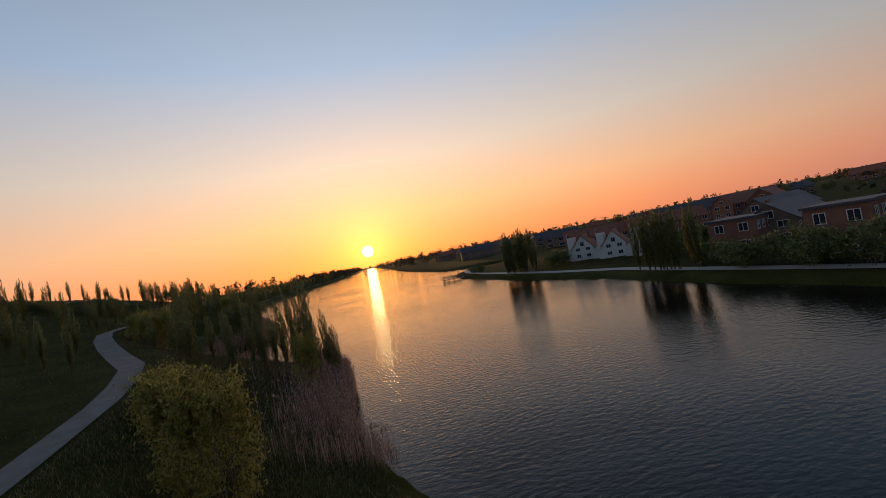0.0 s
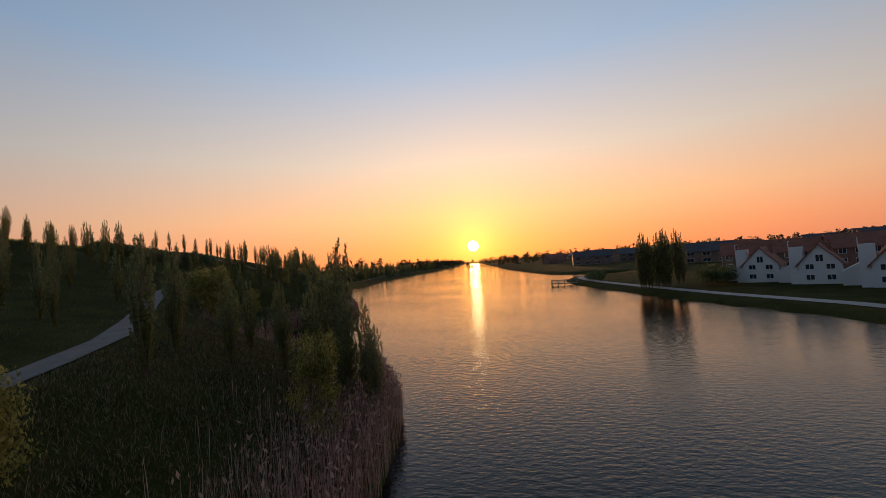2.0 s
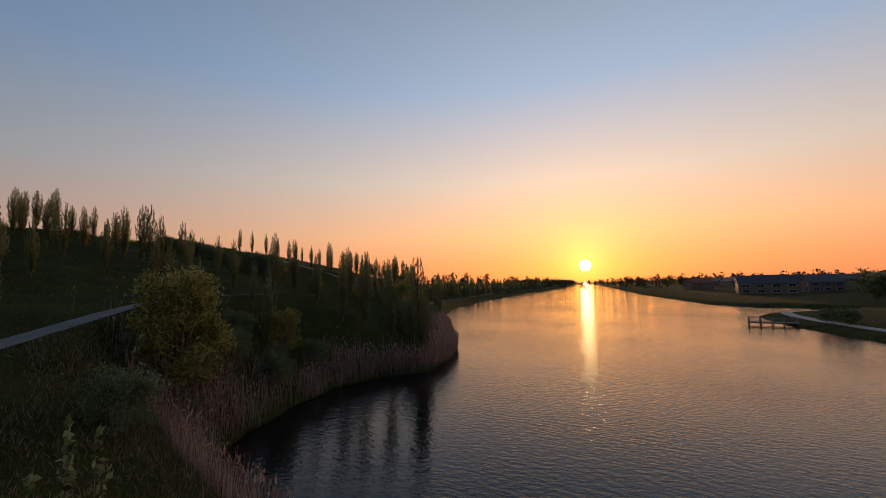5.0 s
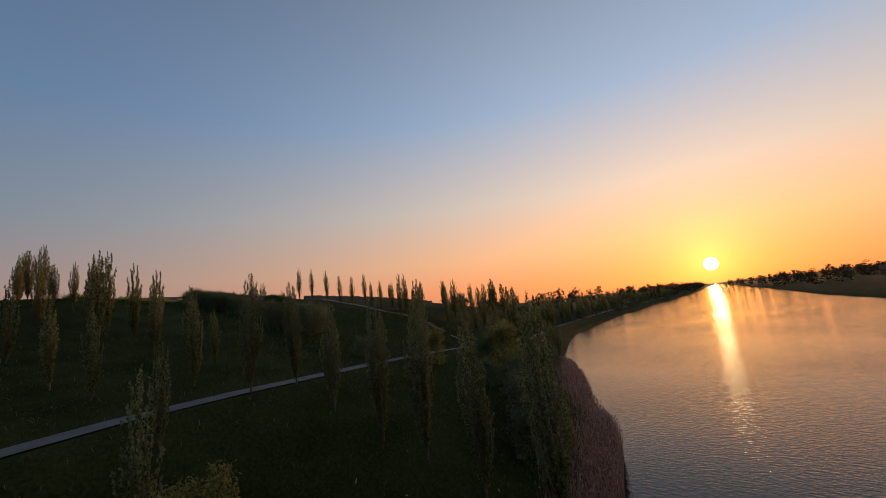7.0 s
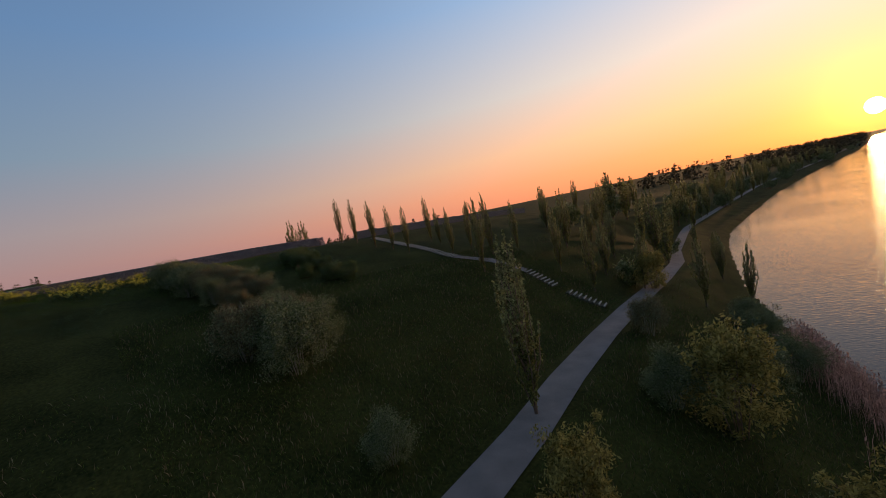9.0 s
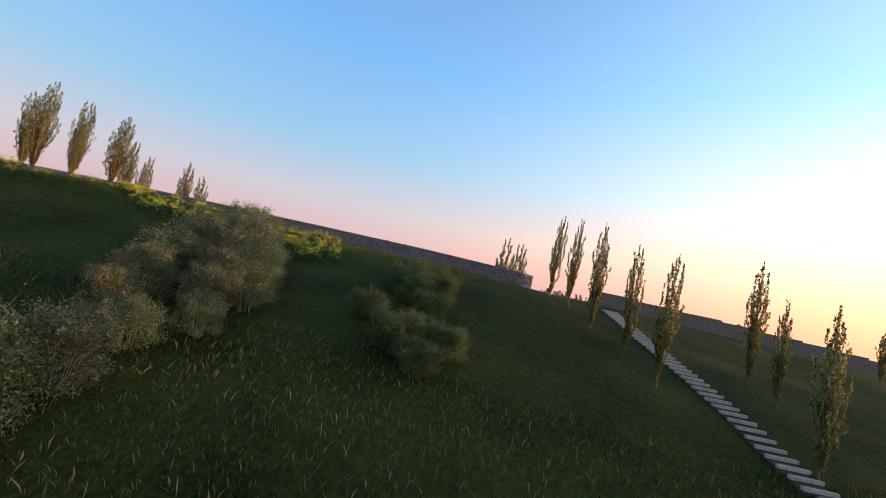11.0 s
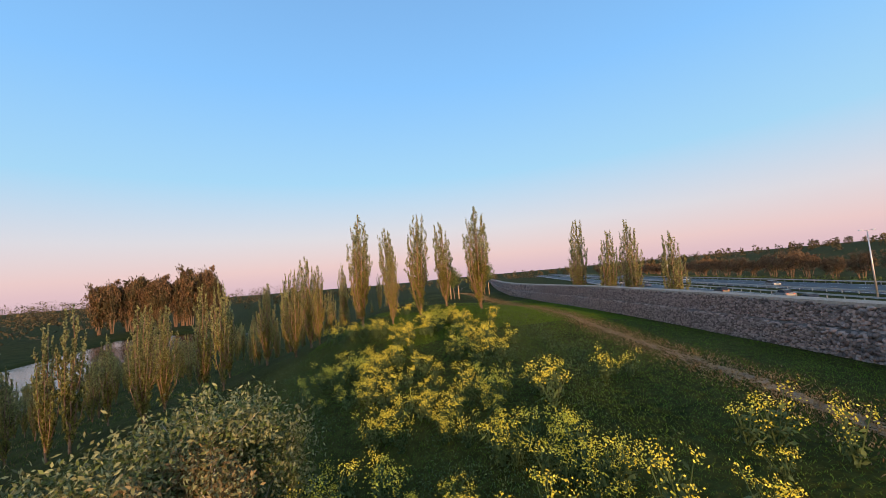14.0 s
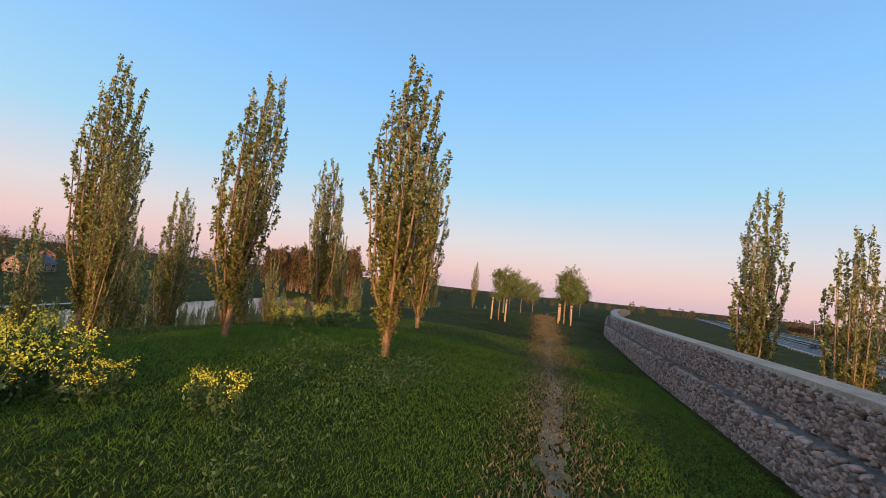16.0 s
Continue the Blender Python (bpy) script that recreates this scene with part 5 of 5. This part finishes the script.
# far woods on the horizon, too many to count
wc = []
r = np.random.default_rng(41)
for k in range(2100):
    side = k % 8
    if side == 0:
        y = r.uniform(420, 1900)
        x = LEFT_BANK(y)[0] - r.uniform(6, 140)
    elif side == 1:
        y = r.uniform(420, 1900)
        x = RIGHT_BANK(y)[0] + r.uniform(8, 500)
    elif side == 2:
        a = r.uniform(-0.2, 1.3)
        d = r.uniform(600, 1300)
        x, y = math.sin(a) * d + 60, math.cos(a) * d
    elif side == 3:
        x, y = r.uniform(-1200, 600), -r.uniform(380, 1400)
    elif side > 4:
        x, y = r.uniform(130, 1700), r.uniform(-1300, 120)
        if x < RIGHT_BANK(y)[0] + 70:
            continue
    else:
        x, y = -r.uniform(420, 1500), r.uniform(-900, 500)
        if -40 < y < 230 and x > -930:
            continue
    h, w = r.uniform(8, 16), r.uniform(3, 7)
    if side > 4:
        far = 1 + math.hypot(x, y) / 1300
        h, w = h * far * (1.3 if y < -150 else 0.6), w * far * 1.8
    m = 60
    th, ph = r.uniform(0, math.tau, m), r.uniform(0, 1, m)
    c = np.stack([x + np.cos(th) * w * np.sqrt(1 - ph * 0.8) * r.uniform(0.3, 1, m), y + np.sin(th) * w * np.sqrt(1 - ph * 0.8) * r.uniform(0.3, 1, m), ground_at(x, y) + h * ph], 1)
    wc.append(c)
v, f = leaves(np.concatenate(wc), 1.25, seed=42)
tagged(new("far_woods", mesh_of("far_woods", v, f, FARWOOD)), "distant dark woods and hedges along the horizon", "woods", kind="stuff")


# ---- reeds, flowers, grass ----
def blades(places, height, width, seed, lean=0.15):
    r = np.random.default_rng(seed)
    n = len(places)
    p = np.asarray(places)
    a = r.uniform(0, math.tau, n)
    h = height * r.uniform(0.6, 1.2, n)
    l = r.normal(0, lean, (n, 2)) * h[:, None]
    w = width * r.uniform(0.7, 1.3, n)
    s = np.stack([np.cos(a) * w, np.sin(a) * w, np.zeros(n)], 1)
    mid = p + np.stack([l[:, 0] * 0.35, l[:, 1] * 0.35, h * 0.55], 1)
    tip = p + np.stack([l[:, 0], l[:, 1], h], 1)
    v = np.stack([p - s, mid - s * 0.8, tip, mid + s * 0.8], 1).reshape(-1, 3)
    f = np.arange(4 * n).reshape(n, 4)
    return v, f


r = np.random.default_rng(51)
reeds = []
for y in np.arange(17, 128, 0.06):
    xl = LEFT_BANK(y)[0]
    wide = 2.2 + 1.8 * ripple(0, y, 6) + (2.6 if 16 < y < 36 else 0) + (2.6 if 47 < y < 68 else 0) + (1.5 if 100 < y < 122 else 0)
    dens = 14 if ripple(5, y, 4) > -0.25 else 5
    for _ in range(dens):
        x = xl + 0.3 - abs(r.normal(0, 0.5)) * max(wide, 1.0)
        reeds.append((x, y + r.uniform(-0.05, 0.05), max(ground_at(x, y), -0.5)))
v, f = blades(reeds, 2.1, 0.014, 52, 0.1)
tagged(new("reed_bed", mesh_of("reed_bed", v, f, REED)), "dry tan reeds along the lake bank", "reeds", kind="stuff")
pl = np.array(reeds)[::3]
pc = pl + np.stack([r.normal(0, 0.1, len(pl)), r.normal(0, 0.1, len(pl)), r.uniform(1.7, 2.4, len(pl))], 1)
v, f = leaves(pc, 0.07, up=0.8, aspect=2.0, seed=53)
tagged(new("reed_plumes", mesh_of("reed_plumes", v, f, REED)), "feathery tan plumes over the reeds", "reeds", kind="stuff")

TX = [p[0] for p in trail]
TY = [-p[1] for p in trail]


def crest_spots(n, y0, y1, depth, patch):
    out = []
    for y, d, k in zip(r.uniform(y0, y1, n), r.uniform(0, depth, n), r.uniform(0, 1, n)):
        x = WALL_LINE(y)[0] + 0.25 + d
        off = abs(x - np.interp(-y, TY, TX))
        if off < 0.04 + 0.12 * k or off < 0.5 and k < 0.35:
            continue
        if ripple(x, y, 1.1) < -0.2 and k < patch:
            continue
        out.append((x, y, ground_at(x, y) - 0.02))
    return out


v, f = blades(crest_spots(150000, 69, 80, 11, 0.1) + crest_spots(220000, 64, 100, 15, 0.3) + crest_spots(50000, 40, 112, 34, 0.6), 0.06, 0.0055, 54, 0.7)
tagged(new("grass", mesh_of("grass", v, f, CREST_LIT)), "tufty green meadow grass on the ridge", "grass", kind="stuff")
worn = []
for y, d, k in zip(r.uniform(40, 108, 44000), r.normal(0, 0.36, 44000), r.uniform(0, 1, 44000)):
    x = np.interp(-y, TY, TX) + d
    worn.append((x, y, ground_at(x, y) - 0.01))
v, f = blades(worn, 0.06, 0.012, 57, 0.6)
tagged(new("worn_grass", mesh_of("worn_grass", v, f, DRY)), "short worn dry grass along the trail", "grass", kind="stuff")
weeds = []
for x, y, z in crest_spots(2600, 74, 106, 22, 0.0):
    if ripple(x, y, 4.0) > 0.02 and x > np.interp(-y, TY, TX) + 1.8:
        h = r.uniform(0.15, 0.6)
        for _ in range(70):
            weeds.append((x + r.normal(0, 0.22), y + r.normal(0, 0.22), z + r.uniform(0.05, 1) * h))
v, f = leaves(np.array(weeds), 0.015, up=0.3, aspect=1.5, seed=58)
tagged(new("leafy_weeds", mesh_of("leafy_weeds", v, f, RAPELEAF)), "dark leafy weeds among the meadow grass", "weeds", kind="stuff")
slope = []
for k in range(190000):
    y = r.uniform(12, 135) if k % 5 < 2 else r.uniform(84, 122)
    xp = PATH_LINE(y)[0]
    xl = LEFT_BANK(y)[0]
    xw = WALL_LINE(y)[0]
    x = r.uniform(xw + 22 if y > 84 else xw + 30, xl - 1)
    if abs(x - xp) < 1.5:
        continue
    slope.append((x, y, ground_at(x, y) - 0.03))
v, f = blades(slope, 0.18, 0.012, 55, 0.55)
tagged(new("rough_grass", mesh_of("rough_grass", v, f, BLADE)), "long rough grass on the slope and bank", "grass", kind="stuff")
bank = [p for k, p in enumerate(slope) if k % 9 == 0 or p[1] < 62 and p[0] > PATH_LINE(p[1])[0] and k % 5 < 4]
for _ in range(42000):
    y = r.uniform(8, 56)
    xl = LEFT_BANK(y)[0]
    x = xl - r.uniform(1, 16)
    if x > PATH_LINE(y)[0] + 1.5:
        bank.append((x, y, ground_at(x, y) - 0.03))
v, f = blades(bank, 0.3, 0.02, 56, 0.4)
tagged(new("dry_grass", mesh_of("dry_grass", v, f, DRY)), "dry straw-coloured stalks among the grass", "grass", kind="stuff")


def rape_parts(seed):
    rr = np.random.default_rng(seed)
    b = Build()
    lc, fc = [], []
    for k in range(7):
        a = rr.uniform(0, math.tau)
        h = rr.uniform(0.45, 0.85)
        q = rr.uniform(0.1, 0.32)
        tip = np.array([math.cos(a) * q, math.sin(a) * q, h])
        b.tube([(0, 0, -0.05), tip * [0.5, 0.5, 0.5], tip], [0.012, 0.009, 0.005], 3)
        for _ in range(16):
            lc.append(tip * rr.uniform(0.15, 0.75) + rr.normal(0, 0.06, 3))
        for _ in range(26):
            fc.append(tip + rr.normal(0, 1, 3) * [0.06, 0.06, 0.055])
    v, f = leaves(np.array(lc), 0.04, seed=seed + 1, aspect=1.4)
    n = len(b.v)
    stem = mesh_of("stem", b.v + v.tolist(), b.f + [tuple(i + n for i in q) for q in f.tolist()], RAPELEAF)
    v2, f2 = leaves(np.array(fc), 0.019, seed=seed + 2)
    return stem, mesh_of("flower", v2, f2, YELLOW)


RAPE = [rape_parts(700 + i) for i in range(4)]
fr = random.Random(9)
CLUMPS = ((-78.3, 77.9, 0.85, 26), (-77.2, 78.4, 0.7, 18), (-79.3, 77.4, 0.25, 3), (-80.6, 77.2, 0.2, 3), (-80.0, 79.3, 0.14, 3), (-76.4, 69.2, 0.8, 12), (-77.6, 68.8, 0.6, 8), (-74.0, 76.3, 0.9, 10), (-75.3, 77.4, 0.8, 8), (-76.5, 78.7, 0.4, 3), (-77.3, 77.0, 0.4, 3), (-72.8, 74.9, 0.8, 5), (-75.5, 82.4, 1.2, 17), (-73.9, 82.7, 1.1, 14),
          (-74.6, 84.3, 1.1, 15), (-78.0, 83.3, 1.0, 16), (-78.6, 81.6, 0.8, 10), (-75.9, 86.6, 1.1, 16), (-77.3, 86.5, 1.0, 16), (-77.5, 87.9, 1.0, 14), (-77.7, 89.8, 0.9, 14),
          (-77.8, 91.2, 0.9, 14), (-74.6, 89.7, 1.0, 16), (-75.7, 90.6, 0.9, 12), (-73.6, 89.6, 0.8, 10), (-79.0, 87.3, 0.6, 5), (-80.7, 91.3, 0.5, 4), (-81.2, 92.1, 0.4, 4),
          (-80.9, 87.3, 0.4, 3), (-78.9, 92.1, 0.6, 6), (-73.9, 92.7, 0.9, 12), (-72.9, 93.2, 0.7, 9), (-74.6, 91.5, 0.9, 12), (-73.7, 90.8, 0.7, 8), (-76.8, 93.2, 0.7, 6), (-73.4, 94.2, 0.8, 11), (-72.1, 93.3, 0.6, 9), (-74.6, 93.6, 0.8, 10), (-75.5, 92.5, 0.8, 9), (-76.5, 84.9, 3.4, 34))
for cx, cy, cr, cn in CLUMPS:
    for k in range(cn if cr > 3 else max(3, int(cn * 0.7))):
        a, q = fr.uniform(0, math.tau), math.sqrt(fr.random()) * cr * 1.15
        x, y = cx + math.cos(a) * q, cy + math.sin(a) * q * (1.9 if cr > 3 else 1)
        st, fl = RAPE[fr.randrange(4)]
        s = fr.uniform(0.6, 1.05) if cr > 0.3 else fr.uniform(0.4, 0.65)
        ob = thing("rapeseed_plant", "wild rape plant with bright yellow flower heads", "flower", "yellow flowers on the ridge")
        ob.matrix_basis = Matrix.LocRotScale((x, y, ground_at(x, y)), Euler((0, 0, fr.uniform(0, 6))), (s, s, s))
        part("stem", st, ob)
        tagged(part("flower", fl, ob), kind="stuff")
